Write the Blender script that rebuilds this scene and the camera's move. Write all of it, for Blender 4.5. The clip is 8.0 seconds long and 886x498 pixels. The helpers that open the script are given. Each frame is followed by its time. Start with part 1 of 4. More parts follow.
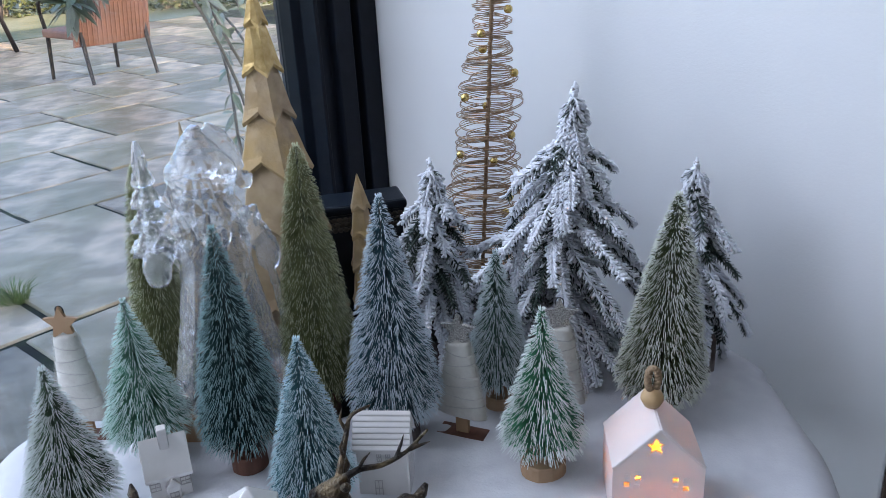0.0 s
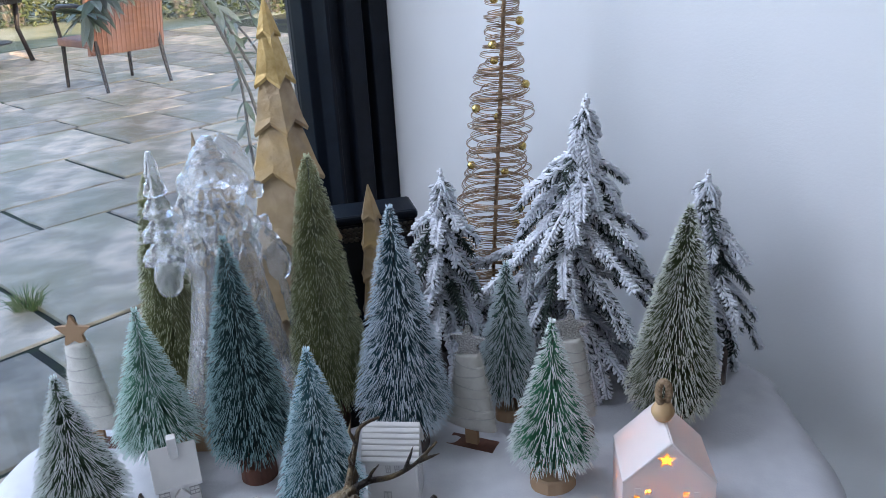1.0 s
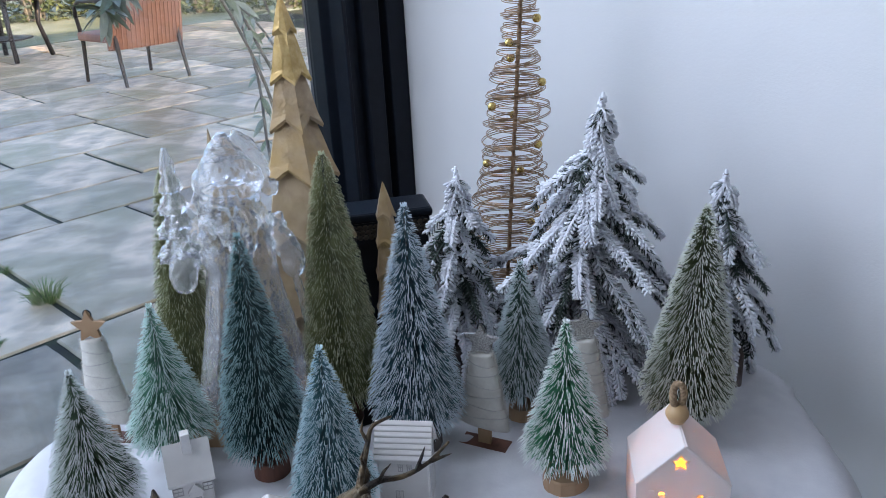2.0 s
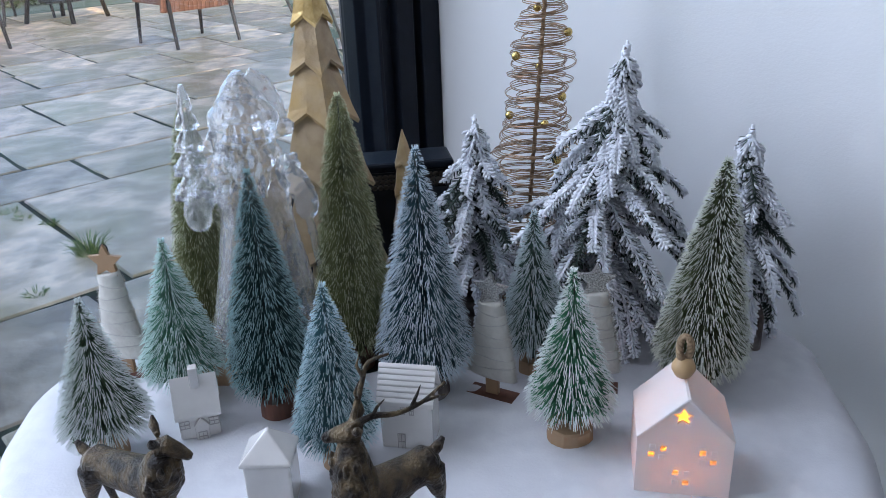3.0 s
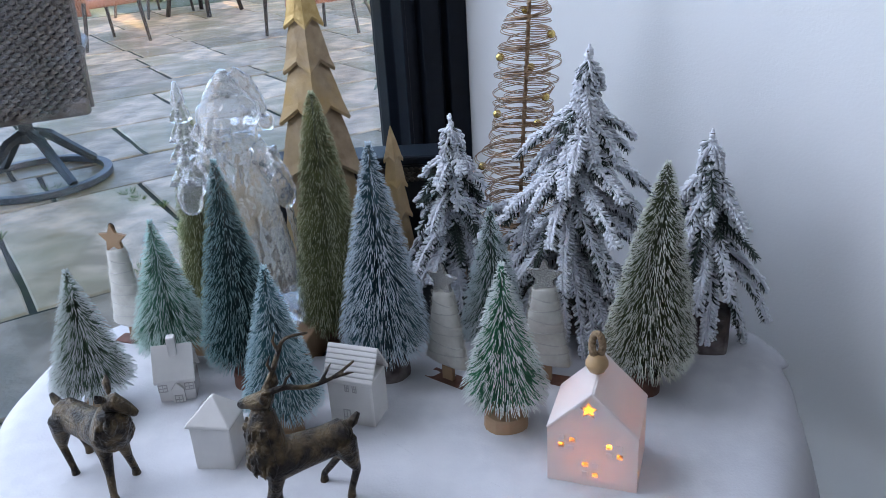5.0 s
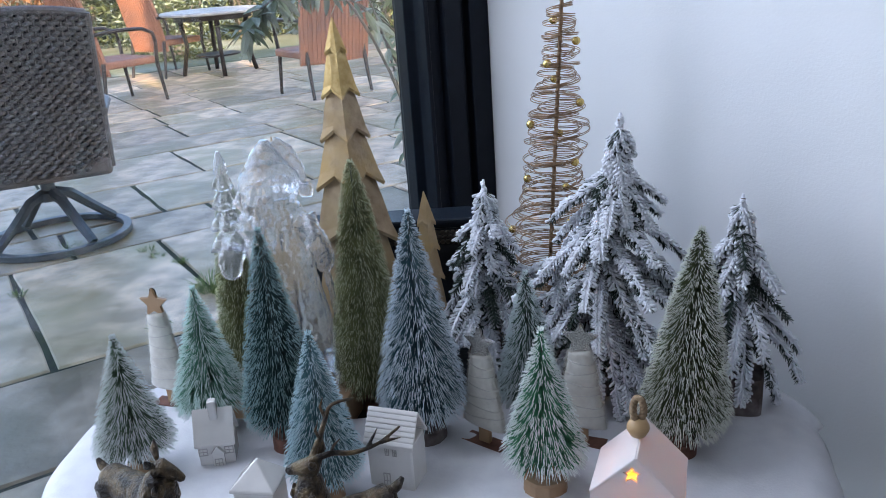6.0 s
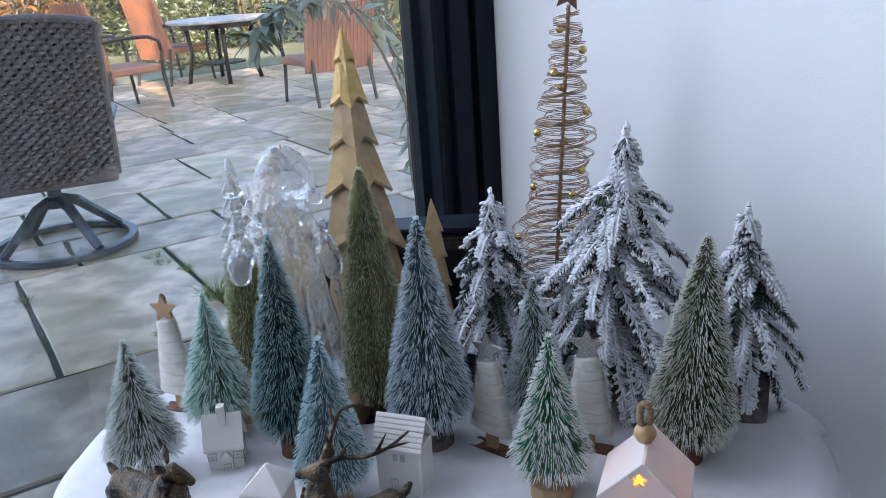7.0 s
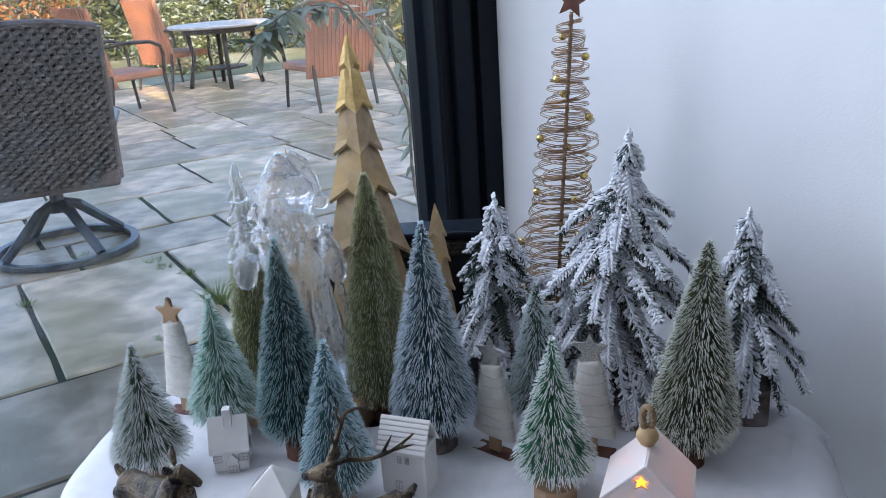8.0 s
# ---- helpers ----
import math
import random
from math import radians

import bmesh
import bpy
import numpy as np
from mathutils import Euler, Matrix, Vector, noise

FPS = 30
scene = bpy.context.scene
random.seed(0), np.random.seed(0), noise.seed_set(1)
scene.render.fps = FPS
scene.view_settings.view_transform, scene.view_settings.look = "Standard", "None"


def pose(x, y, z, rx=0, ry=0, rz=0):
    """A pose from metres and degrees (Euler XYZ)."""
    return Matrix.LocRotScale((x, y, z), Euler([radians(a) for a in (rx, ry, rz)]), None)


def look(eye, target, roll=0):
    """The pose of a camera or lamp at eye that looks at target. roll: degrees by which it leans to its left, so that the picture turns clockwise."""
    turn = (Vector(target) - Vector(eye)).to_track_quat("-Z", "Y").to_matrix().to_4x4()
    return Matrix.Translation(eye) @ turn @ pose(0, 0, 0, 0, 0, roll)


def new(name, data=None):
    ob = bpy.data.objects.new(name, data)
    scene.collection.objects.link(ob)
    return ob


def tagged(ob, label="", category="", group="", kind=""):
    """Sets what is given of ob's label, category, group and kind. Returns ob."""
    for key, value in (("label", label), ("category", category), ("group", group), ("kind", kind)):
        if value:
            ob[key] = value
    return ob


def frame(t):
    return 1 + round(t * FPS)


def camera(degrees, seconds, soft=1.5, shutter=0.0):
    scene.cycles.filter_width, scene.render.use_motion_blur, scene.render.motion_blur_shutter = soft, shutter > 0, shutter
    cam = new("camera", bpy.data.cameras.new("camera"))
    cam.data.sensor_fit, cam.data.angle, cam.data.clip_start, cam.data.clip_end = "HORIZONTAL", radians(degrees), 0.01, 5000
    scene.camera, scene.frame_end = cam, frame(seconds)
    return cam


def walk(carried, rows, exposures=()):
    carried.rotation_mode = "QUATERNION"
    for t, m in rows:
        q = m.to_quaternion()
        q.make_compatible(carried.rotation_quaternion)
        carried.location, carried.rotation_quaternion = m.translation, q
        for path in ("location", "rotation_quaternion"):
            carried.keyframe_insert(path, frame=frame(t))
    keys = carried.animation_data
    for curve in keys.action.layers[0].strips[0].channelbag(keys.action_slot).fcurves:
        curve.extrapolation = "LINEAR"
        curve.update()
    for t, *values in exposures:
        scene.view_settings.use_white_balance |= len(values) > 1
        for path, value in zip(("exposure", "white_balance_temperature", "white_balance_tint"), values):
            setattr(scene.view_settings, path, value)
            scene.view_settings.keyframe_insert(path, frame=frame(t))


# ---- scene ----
cam = camera(56.3, 8.0, soft=0.85)
EYE, SPAN = 1.18, 0.35


def step(t, x, y, z, yaw, pitch, roll):
    return t, pose(SPAN * x, SPAN * y, EYE + SPAN * z, 90 + pitch, roll, yaw)


PATH = [
    step(0.0, 0.0, 0.0, 0.0, -1.19, -22.21, 2.92),
    step(0.5, 0.0022, -0.0052, 0.0099, -0.74, -21.8, 2.91),
    step(1.0, 0.0016, 0.0023, 0.0064, -0.38, -21.58, 2.92),
    step(2.5, 0.0175, 0.0127, 0.0115, 2.08, -22.38, 2.6),
    (2.8, look((0.014, 0.003, 1.168), (-0.122, 1.839, 0.386), -2.5)),
    step(3.0, 0.0909, 0.0094, -0.0704, 4.49, -23.44, 2.12),
    (3.2, look((0.066, -0.002, 1.153), (-0.157, 1.818, 0.356), -2.2)),
    step(3.5, 0.3136, -0.0154, -0.0958, 8.07, -24.27, 1.55),
    (3.8, look((0.164, -0.008, 1.115), (-0.163, 1.786, 0.290), -1.0)),
    step(4.0, 0.5391, -0.0145, -0.2099, 10.9, -26.04, 0.74),
    (4.2, look((0.195, -0.006, 1.098), (-0.165, 1.738, 0.188), -0.6)),
    (4.4, look((0.199, -0.005, 1.097), (-0.187, 1.729, 0.178), -1.0)),
    step(4.5, 0.5681, -0.0111, -0.2142, 12.54, -27.26, 1.26),
    (4.7, look((0.197, -0.009, 1.126), (-0.238, 1.740, 0.268), -1.9)),
    step(5.0, 0.5613, -0.0356, -0.0456, 13.31, -23.5, 3.3),
    (5.2, look((0.189, -0.016, 1.169), (-0.288, 1.778, 0.421), -3.85)),
    step(6.3, 0.4965, -0.0945, 0.0190, 13.92, -19.66, 3.98),
    step(6.5, 0.495, -0.0975, 0.0197, 14.05, -19.5, 3.97),
    step(7.0, 0.4922, -0.1073, 0.0138, 14.12, -19.28, 3.83),
    step(7.5, 0.487, -0.1236, 0.0166, 14.16, -19.09, 3.76),
    step(8.0, 0.4871, -0.1326, 0.0209, 14.17, -18.93, 3.72),
]
walk(cam, PATH, [(0.0, 1.6), (8.0, 1.6)])

# ---- world and sun ----
SUN_EL = 26.0  # where the sun's rays travel: away from the house, over the sun-blocking mass added on it
world = bpy.data.worlds.new("sky")
scene.world = world
world.use_nodes = True
sky = world.node_tree.nodes.new("ShaderNodeTexSky")
sky.sky_type, sky.sun_disc = "NISHITA", False
sky.sun_elevation = radians(SUN_EL)
sky.air_density, sky.dust_density = 0.75, 1.6
world.node_tree.links.new(sky.outputs[0], world.node_tree.nodes["Background"].inputs[0])
world.node_tree.nodes["Background"].inputs[1].default_value = 0.25
sun = new("sun", bpy.data.lights.new("sun", "SUN"))
sun.data.energy, sun.data.angle, sun.data.color = 4.0, radians(0.6), (1.0, 0.72, 0.45)
ray = Vector((-0.62 * math.cos(radians(SUN_EL)), 0.785 * math.cos(radians(SUN_EL)), -math.sin(radians(SUN_EL))))
sun.matrix_world = look((0, 0, 6), Vector((0, 0, 6)) + ray)
sky.sun_rotation = math.atan2(-ray.x, -ray.y)

# area lamp added in the glazed doors along the same side, boosting the sky's light
day = new("sky_lamp_in_doors", bpy.data.lights.new("sky_lamp_in_doors", "AREA"))
day.data.shape, day.data.size, day.data.size_y, day.data.energy, day.data.color = "RECTANGLE", 1.7, 1.9, 9.0, (0.73, 0.81, 1.0)
day.matrix_world = pose(-0.07, 1.255, 0, 0, 0, -42.5) @ look((0.0, -1.68, 1.15), (2.0, -1.45, 0.85))
# second added lamp, high in the near pane and out of view, to brighten the table
high = new("sky_lamp_in_window", bpy.data.lights.new("sky_lamp_in_window", "AREA"))
high.data.shape, high.data.size, high.data.size_y, high.data.energy, high.data.color = "RECTANGLE", 1.25, 0.72, 3.4, (0.73, 0.81, 1.0)
high.matrix_world = pose(-0.07, 1.255, 0, 0, 0, -42.5) @ look((-0.045, -0.78, 1.70), (0.9, -0.72, 1.15))


# ---- materials ----
def mat(name, col, rough=0.6, metal=0.0, col2=None, scale=40.0, bump=0.0, bscale=None, detail=4.0, low=0.35, high=0.65,
        col3=None, scale3=6.0, rnd=0.0, spec=0.5, trans=0.0, ior=1.45, coat=0.0, sub=0.0, stretch=(1, 1, 1), sheen=0.0):
    """A procedural surface: two colours mixed by a fine noise, a third by a broad one, and a bump."""
    m = bpy.data.materials.new(name)
    m.use_nodes = True
    nt = m.node_tree
    p = nt.nodes["Principled BSDF"]
    add, link = nt.nodes.new, nt.links.new
    p.inputs["Roughness"].default_value, p.inputs["Metallic"].default_value = rough, metal
    p.inputs["Specular IOR Level"].default_value, p.inputs["IOR"].default_value = spec, ior
    p.inputs["Transmission Weight"].default_value, p.inputs["Coat Weight"].default_value = trans, coat
    p.inputs["Sheen Weight"].default_value = sheen
    if sub:
        p.inputs["Subsurface Weight"].default_value, p.inputs["Subsurface Scale"].default_value = sub, 0.01
    co = add("ShaderNodeTexCoord")
    mp = add("ShaderNodeMapping")
    mp.inputs["Scale"].default_value = stretch
    link(co.outputs["Object"], mp.inputs[0])

    def grain(s, d):
        n = add("ShaderNodeTexNoise")
        n.inputs["Scale"].default_value, n.inputs["Detail"].default_value = s, d
        link(mp.outputs[0], n.inputs["Vector"])
        return n

    def ramp(src, lo, hi):
        r = add("ShaderNodeMapRange")
        r.inputs[1].default_value, r.inputs[2].default_value = lo, hi
        link(src, r.inputs[0])
        return r.outputs[0]

    def mix(fac, a, b):
        x = add("ShaderNodeMix")
        x.data_type = "RGBA"
        link(fac, x.inputs[0])
        for s, v in ((6, a), (7, b)):
            if isinstance(v, tuple):
                x.inputs[s].default_value = (*v, 1)
            else:
                link(v, x.inputs[s])
        return x.outputs[2]

    out = col
    if col2:
        out = mix(ramp(grain(scale, detail).outputs[0], low, high), col, col2)
    if col3:
        out = mix(ramp(grain(scale3, 3.0).outputs[0], 0.42, 0.68), out, col3)
    if rnd:
        info, h = add("ShaderNodeObjectInfo"), add("ShaderNodeHueSaturation")
        r = add("ShaderNodeMapRange")
        r.inputs[3].default_value, r.inputs[4].default_value = 1 - rnd, 1 + rnd
        link(info.outputs["Random"], r.inputs[0])
        link(r.outputs[0], h.inputs["Value"])
        if isinstance(out, tuple):
            h.inputs["Color"].default_value = (*out, 1)
        else:
            link(out, h.inputs["Color"])
        out = h.outputs[0]
    if isinstance(out, tuple):
        p.inputs["Base Color"].default_value = (*out, 1)
    else:
        link(out, p.inputs["Base Color"])
    if bump:
        b = add("ShaderNodeBump")
        b.inputs["Strength"].default_value, b.inputs["Distance"].default_value = 1.0, bump
        link(grain(bscale or scale, 6.0).outputs[0], b.inputs["Height"])
        link(b.outputs[0], p.inputs["Normal"])
    return m


M_WALL = mat("white_wall_paint", (0.80, 0.80, 0.80), 0.65, col2=(0.77, 0.775, 0.78), scale=5, bump=0.0003, bscale=300, col3=(0.75, 0.75, 0.76), scale3=1.5)
M_PLAIN = mat("room_wall_paint", (0.80, 0.79, 0.77), 0.7, col2=(0.76, 0.75, 0.74), scale=4)
M_CEIL = mat("ceiling_paint", (0.85, 0.85, 0.84), 0.8, col2=(0.8, 0.8, 0.8), scale=3)
M_BROWN = mat("brown_timber", (0.075, 0.045, 0.033), 0.45, col2=(0.055, 0.034, 0.026), scale=14, stretch=(1, 1, 0.1), bump=0.0004)
M_FRAME = mat("anthracite_frame", (0.007, 0.011, 0.018), 0.42, col2=(0.005, 0.008, 0.014), spec=0.18, scale=60, bump=0.0001, bscale=900)
M_FLOOR = mat("floor_tile", (0.50, 0.48, 0.45), 0.4, col2=(0.44, 0.42, 0.39), scale=4, col3=(0.54, 0.53, 0.51))
M_FELT = mat("white_felt", (0.63, 0.63, 0.65), 0.95, col2=(0.57, 0.57, 0.60), scale=55, bump=0.0003, bscale=420, col3=(0.60, 0.60, 0.63), scale3=9, sheen=0.1, sub=0.0)
M_BLACK = mat("black_stained_wood", (0.008, 0.010, 0.014), 0.42, spec=0.3, col2=(0.018, 0.022, 0.030), scale=30, stretch=(0.35, 1.6, 1), bump=0.0012, bscale=55, col3=(0.01, 0.01, 0.012), scale3=5)
M_GLASS = mat("window_glass", (1, 1, 1), 0.0, trans=1.0, ior=1.45)
M_SLAB = mat("sandstone_flag", (0.66, 0.51, 0.36), 0.42, spec=0.45, col2=(0.33, 0.25, 0.17), scale=5.5, detail=12, low=0.38, high=0.60, bump=0.004, bscale=22, col3=(0.26, 0.215, 0.115), scale3=1.6, rnd=0.36)
M_JOINT = mat("mossy_joint", (0.035, 0.034, 0.027), 0.9, col2=(0.05, 0.065, 0.025), scale=9, bump=0.004, col3=(0.02, 0.02, 0.018), scale3=2)


# ---- mesh helpers ----
class Shape:
    """Gathers vertices and faces of one part."""

    def __init__(self):
        self.v, self.f, self.m, self.smooth = [], [], [], False

    def add(self, verts, faces, k=0):
        n = len(self.v)
        self.v += [tuple(p) for p in verts]
        self.f += [tuple(n + i for i in q) for q in faces]
        self.m += [k] * len(faces)
        return self

    def box(self, lo, hi, k=0, m=None):
        (a, b, c), (d, e, g) = lo, hi
        vs = [Vector(p) for p in ((a, b, c), (d, b, c), (d, e, c), (a, e, c), (a, b, g), (d, b, g), (d, e, g), (a, e, g))]
        if m is not None:
            vs = [m @ p for p in vs]
        return self.add(vs, ((3, 2, 1, 0), (4, 5, 6, 7), (0, 1, 5, 4), (1, 2, 6, 5), (2, 3, 7, 6), (3, 0, 4, 7)), k)

    def rings(self, rows, k=0, caps=True, closed=False):
        """Skins rings of equal point count."""
        n = len(rows[0])
        vs = [p for r in rows for p in r]
        fs = [(i * n + j, i * n + (j + 1) % n, (i + 1) * n + (j + 1) % n, (i + 1) * n + j) for i in range(len(rows) - 1) for j in range(n)]
        if closed:
            i = len(rows) - 1
            fs += [(i * n + j, i * n + (j + 1) % n, (j + 1) % n, j) for j in range(n)]
        elif caps:
            fs += [tuple(range(n))[::-1], tuple((len(rows) - 1) * n + j for j in range(n))]
        return self.add(vs, fs, k)

    def lathe(self, prof, n=24, k=0, at=(0, 0, 0), wob=0.0, seed=0):
        rng = random.Random(seed)
        ph = [1 + wob * rng.uniform(-1, 1) for _ in range(n)]
        return self.rings([[(at[0] + r * ph[j] * math.cos(math.tau * j / n), at[1] + r * ph[j] * math.sin(math.tau * j / n), at[2] + z) for j in range(n)] for r, z in prof], k)

    def tube(self, pts, rad, n=6, k=0, closed=False):
        pts = [Vector(p) for p in pts]
        rr = rad if isinstance(rad, (list, tuple)) else [rad] * len(pts)
        rows, side = [], None
        for i, p in enumerate(pts):
            a, b = pts[i - 1 if (i or closed) else 0], pts[(i + 1) % len(pts) if closed else min(i + 1, len(pts) - 1)]
            t = (b - a).normalized()
            if side is None:
                side = t.orthogonal().normalized()
            side = (side - t * side.dot(t)).normalized()
            up = t.cross(side)
            rows.append([p + (side * math.cos(math.tau * j / n) + up * math.sin(math.tau * j / n)) * rr[i] for j in range(n)])
        return self.rings(rows, k, closed=closed)

    def ball(self, c, r, n=12, k=0, s=(1, 1, 1), m=None):
        rows = []
        for i in range(1, n // 2):
            a = math.pi * i / (n // 2)
            ring = [Vector((s[0] * r * math.sin(a) * math.cos(math.tau * j / n), s[1] * r * math.sin(a) * math.sin(math.tau * j / n), -s[2] * r * math.cos(a))) for j in range(n)]
            if m is not None:
                ring = [m @ q for q in ring]
            rows.append([Vector(c) + q for q in ring])
        return self.rings(rows, k)

    def bristle(self, a, b, r0, r1, k0, k1, cut=0.62, sag=0.0):
        """A needle of two materials: a stalk and its frosted end."""
        a, b = Vector(a), Vector(b)
        t = b - a
        s = t.orthogonal().normalized()
        u = t.normalized().cross(s)
        c = a.lerp(b, cut) + Vector((0, 0, sag))
        ring = [s * math.cos(math.tau * j / 3) + u * math.sin(math.tau * j / 3) for j in range(3)]
        n = len(self.v)
        self.v += [tuple(a + q * r0) for q in ring] + [tuple(c + q * r1) for q in ring] + [tuple(b + q * r1 * 0.55) for q in ring]
        self.f += [(n, n + 1, n + 4, n + 3), (n + 1, n + 2, n + 5, n + 4), (n + 2, n, n + 3, n + 5),
                   (n + 3, n + 4, n + 7, n + 6), (n + 4, n + 5, n + 8, n + 7), (n + 5, n + 3, n + 6, n + 8), (n + 6, n + 7, n + 8)]
        self.m += [k0] * 3 + [k1] * 4
        return self


def mesh_of(name, shape, mats, smooth=False):
    me = bpy.data.meshes.new(name)
    me.from_pydata(shape.v, [], shape.f)
    for m in mats if isinstance(mats, (list, tuple)) else [mats]:
        me.materials.append(m)
    me.polygons.foreach_set("material_index", shape.m)
    if smooth:
        me.polygons.foreach_set("use_smooth", [True] * len(shape.f))
    me.update()
    return me


def part(name, shape, mats, parent, label="", smooth=False, bevel=0.0):
    ob = new(name, mesh_of(name, shape, mats, smooth))
    ob.parent = parent
    if bevel:
        b = ob.modifiers.new("bevel", "BEVEL")
        b.width, b.segments, b.limit_method, b.angle_limit = bevel, 2, "ANGLE", radians(35)
    if label:
        tagged(ob, label)
    return ob


def thing(name, m, label, category, group="", kind=""):
    ob = new(name)
    ob.empty_display_size = 0.02
    ob.matrix_world = m
    return tagged(ob, label, category, group, kind)


def solid(name, shape, mats, m, label, category, group="", kind="", smooth=False, bevel=0.0):
    ob = part(name, shape, mats, None, "", smooth, bevel)
    ob.matrix_world = m
    return tagged(ob, label, category, group, kind)


# ---- the house: x along the plain wall, y out of the room, the window on the side x = 0 ----
HOUSE = pose(-0.07, 1.255, 0, 0, 0, -42.5)
WALL_END, GLASS_0, PANE, CEIL = 0.745, 0.127, 1.31, 2.4


def setting(name, shape, mats, label, category, smooth=False, bevel=0.0, m=HOUSE):
    return solid(name, shape, mats, m, label, category, kind="structure", smooth=smooth, bevel=bevel)


setting("wall_side", Shape().box((-0.07, 0, 0), (WALL_END, 0.16, CEIL)), M_WALL, "smooth off-white painted plaster wall with faint scuffs", "wall", bevel=0.004)
setting("door_frame", Shape().box((WALL_END, -0.004, 0), (WALL_END + 0.5, 0.16, CEIL)), M_BROWN, "dark brown timber lining at the end of the wall", "door frame", bevel=0.003)
setting("wall_beyond", Shape().box((WALL_END + 0.5, 0, 0), (4.6, 0.16, CEIL)), M_PLAIN, "plain white painted wall past the lining", "wall")
setting("wall_far", Shape().box((4.6, -5.2, 0), (4.76, 0.16, CEIL)), M_PLAIN, "plain painted wall of the room", "wall")
setting("wall_back", Shape().box((-0.07, -5.36, 0), (4.76, -5.2, CEIL)), M_PLAIN, "plain painted wall of the room", "wall")
setting("wall_window", Shape().box((-0.2, -5.2, 0), (-0.07, -4.3, CEIL)).box((-0.2, -4.3, 2.15), (-0.07, 0.16, CEIL)), M_WALL, "white painted wall round the glazed doors", "wall")
setting("floor", Shape().box((-0.2, -5.36, -0.12), (4.76, 0.16, 0.012)), M_FLOOR, "pale grey tiled floor of the room", "floor")
setting("ceiling", Shape().box((-0.3, -5.36, CEIL), (4.76, 0.16, CEIL + 0.15)), M_CEIL, "plain white ceiling", "ceiling")
# unseen mass added to shade the patio; two lower gaps let sun strips through
setting("sun_blocker", Shape().box((-0.3, -7, CEIL + 0.16), (5, -0.15, 5.2)).box((-0.3, -0.15, CEIL + 0.16), (5, 0.35, 3.4)).box((-0.3, 0.35, CEIL + 0.16), (5, 1.25, 5.2))
        .box((-0.3, 1.25, CEIL + 0.16), (5, 1.6, 3.58)).box((-0.3, 1.6, CEIL + 0.16), (5, 5, 5.2)), M_WALL, "unseen block above the room, notched to shape the sun patches", "wall")


def window():
    """Anthracite glazed doors: a stepped jamb beside the wall, then panes between posts."""
    w = thing("window_1", HOUSE, "tall anthracite aluminium glazed doors beside the wall", "window", kind="structure")
    prof = [(0.0, -0.012), (0.035, -0.012), (0.038, -0.026), (0.046, -0.026), (0.049, -0.014), (0.080, -0.014), (0.083, -0.028), (0.101, -0.028), (0.104, -0.020), (0.111, -0.020), (0.114, -0.045), (GLASS_0, -0.052)]
    out = [(x, -y) for y, x in prof] + [(-0.085, -GLASS_0), (-0.12, -0.105), (-0.12, 0.0)]
    s = Shape()
    s.rings([[(x, y, z) for x, y in out] for z in (0.012, 2.15)])
    part("jamb", s, M_FRAME, w, "stepped dark frame profile", bevel=0.0015)
    for i in range(3):
        y0 = -GLASS_0 - i * (PANE + 0.12)
        part("glass_pane", Shape().box((-0.082, y0 - PANE, 0.09), (-0.076, y0, 2.06)), M_GLASS, w, "clear glass with faint smears").visible_shadow = False
        part("bottom_rail", Shape().box((-0.11, y0 - PANE, 0.012), (-0.045, y0, 0.09)), M_FRAME, w, bevel=0.003)
        part("top_rail", Shape().box((-0.11, y0 - PANE, 2.06), (-0.045, y0, 2.15)), M_FRAME, w, bevel=0.003)
        part("post", Shape().box((-0.12, y0 - PANE - 0.12, 0.012), (-0.03, y0 - PANE, 2.15)), M_FRAME, w, bevel=0.003)


window()

# ---- the table in the corner ----
TOP = 0.70


def around(pts, n):
    """A smooth closed outline through a few corner points, as n points."""
    out, m = [], len(pts)
    for i in range(n):
        u = i * m / n
        j, t = int(u), u - int(u)
        p = [Vector(pts[(j + k) % m]) for k in (-1, 0, 1, 2)]
        out.append(0.5 * ((2 * p[1]) + (p[2] - p[0]) * t + (2 * p[0] - 5 * p[1] + 4 * p[2] - p[3]) * t * t + (3 * p[1] - p[0] - 3 * p[2] + p[3]) * t ** 3))
    return out


def table():
    t = thing("side_table", pose(0, 0, 0), "black stained wooden side table with a shaped edge", "table")
    edge = around([(-0.445, 0.71), (-0.40, 0.55), (-0.335, 0.41), (-0.25, 0.345), (-0.12, 0.318), (0.02, 0.322), (0.12, 0.385), (0.20, 0.425), (0.275, 0.48), (0.315, 0.59),
                   (0.324, 0.72), (0.315, 0.84), (0.15, 0.93), (0.0, 1.02), (-0.15, 0.99), (-0.31, 0.86)], 96)
    c = Vector((-0.08, 0.66))
    rows = []
    for f, z in ((0.55, 0.664), (0.985, 0.664), (0.998, 0.669), (1.0, 0.676), (0.997, 0.684), (0.988, 0.690), (0.97, 0.692)):
        rows.append([(*(c + (p - c) * f), z) for p in edge])
    part("tabletop", Shape().rings(rows), M_BLACK, t, "black wooden top with fine chiselled grain")
    part("apron", Shape().rings([[(*(c + (p - c) * 0.86), z) for p in edge] for z in (0.58, 0.665)]), M_BLACK, t)
    for x, y in ((-0.36, 0.62), (0.2, 0.55), (0.12, 0.86), (-0.2, 0.86)):
        part("leg", Shape().lathe([(0.026, 0.012), (0.02, 0.05), (0.016, 0.3), (0.024, 0.5), (0.03, 0.585)], 16, at=(x, y, 0)), M_BLACK, t, smooth=True)
    return edge


TABLE_EDGE = table()


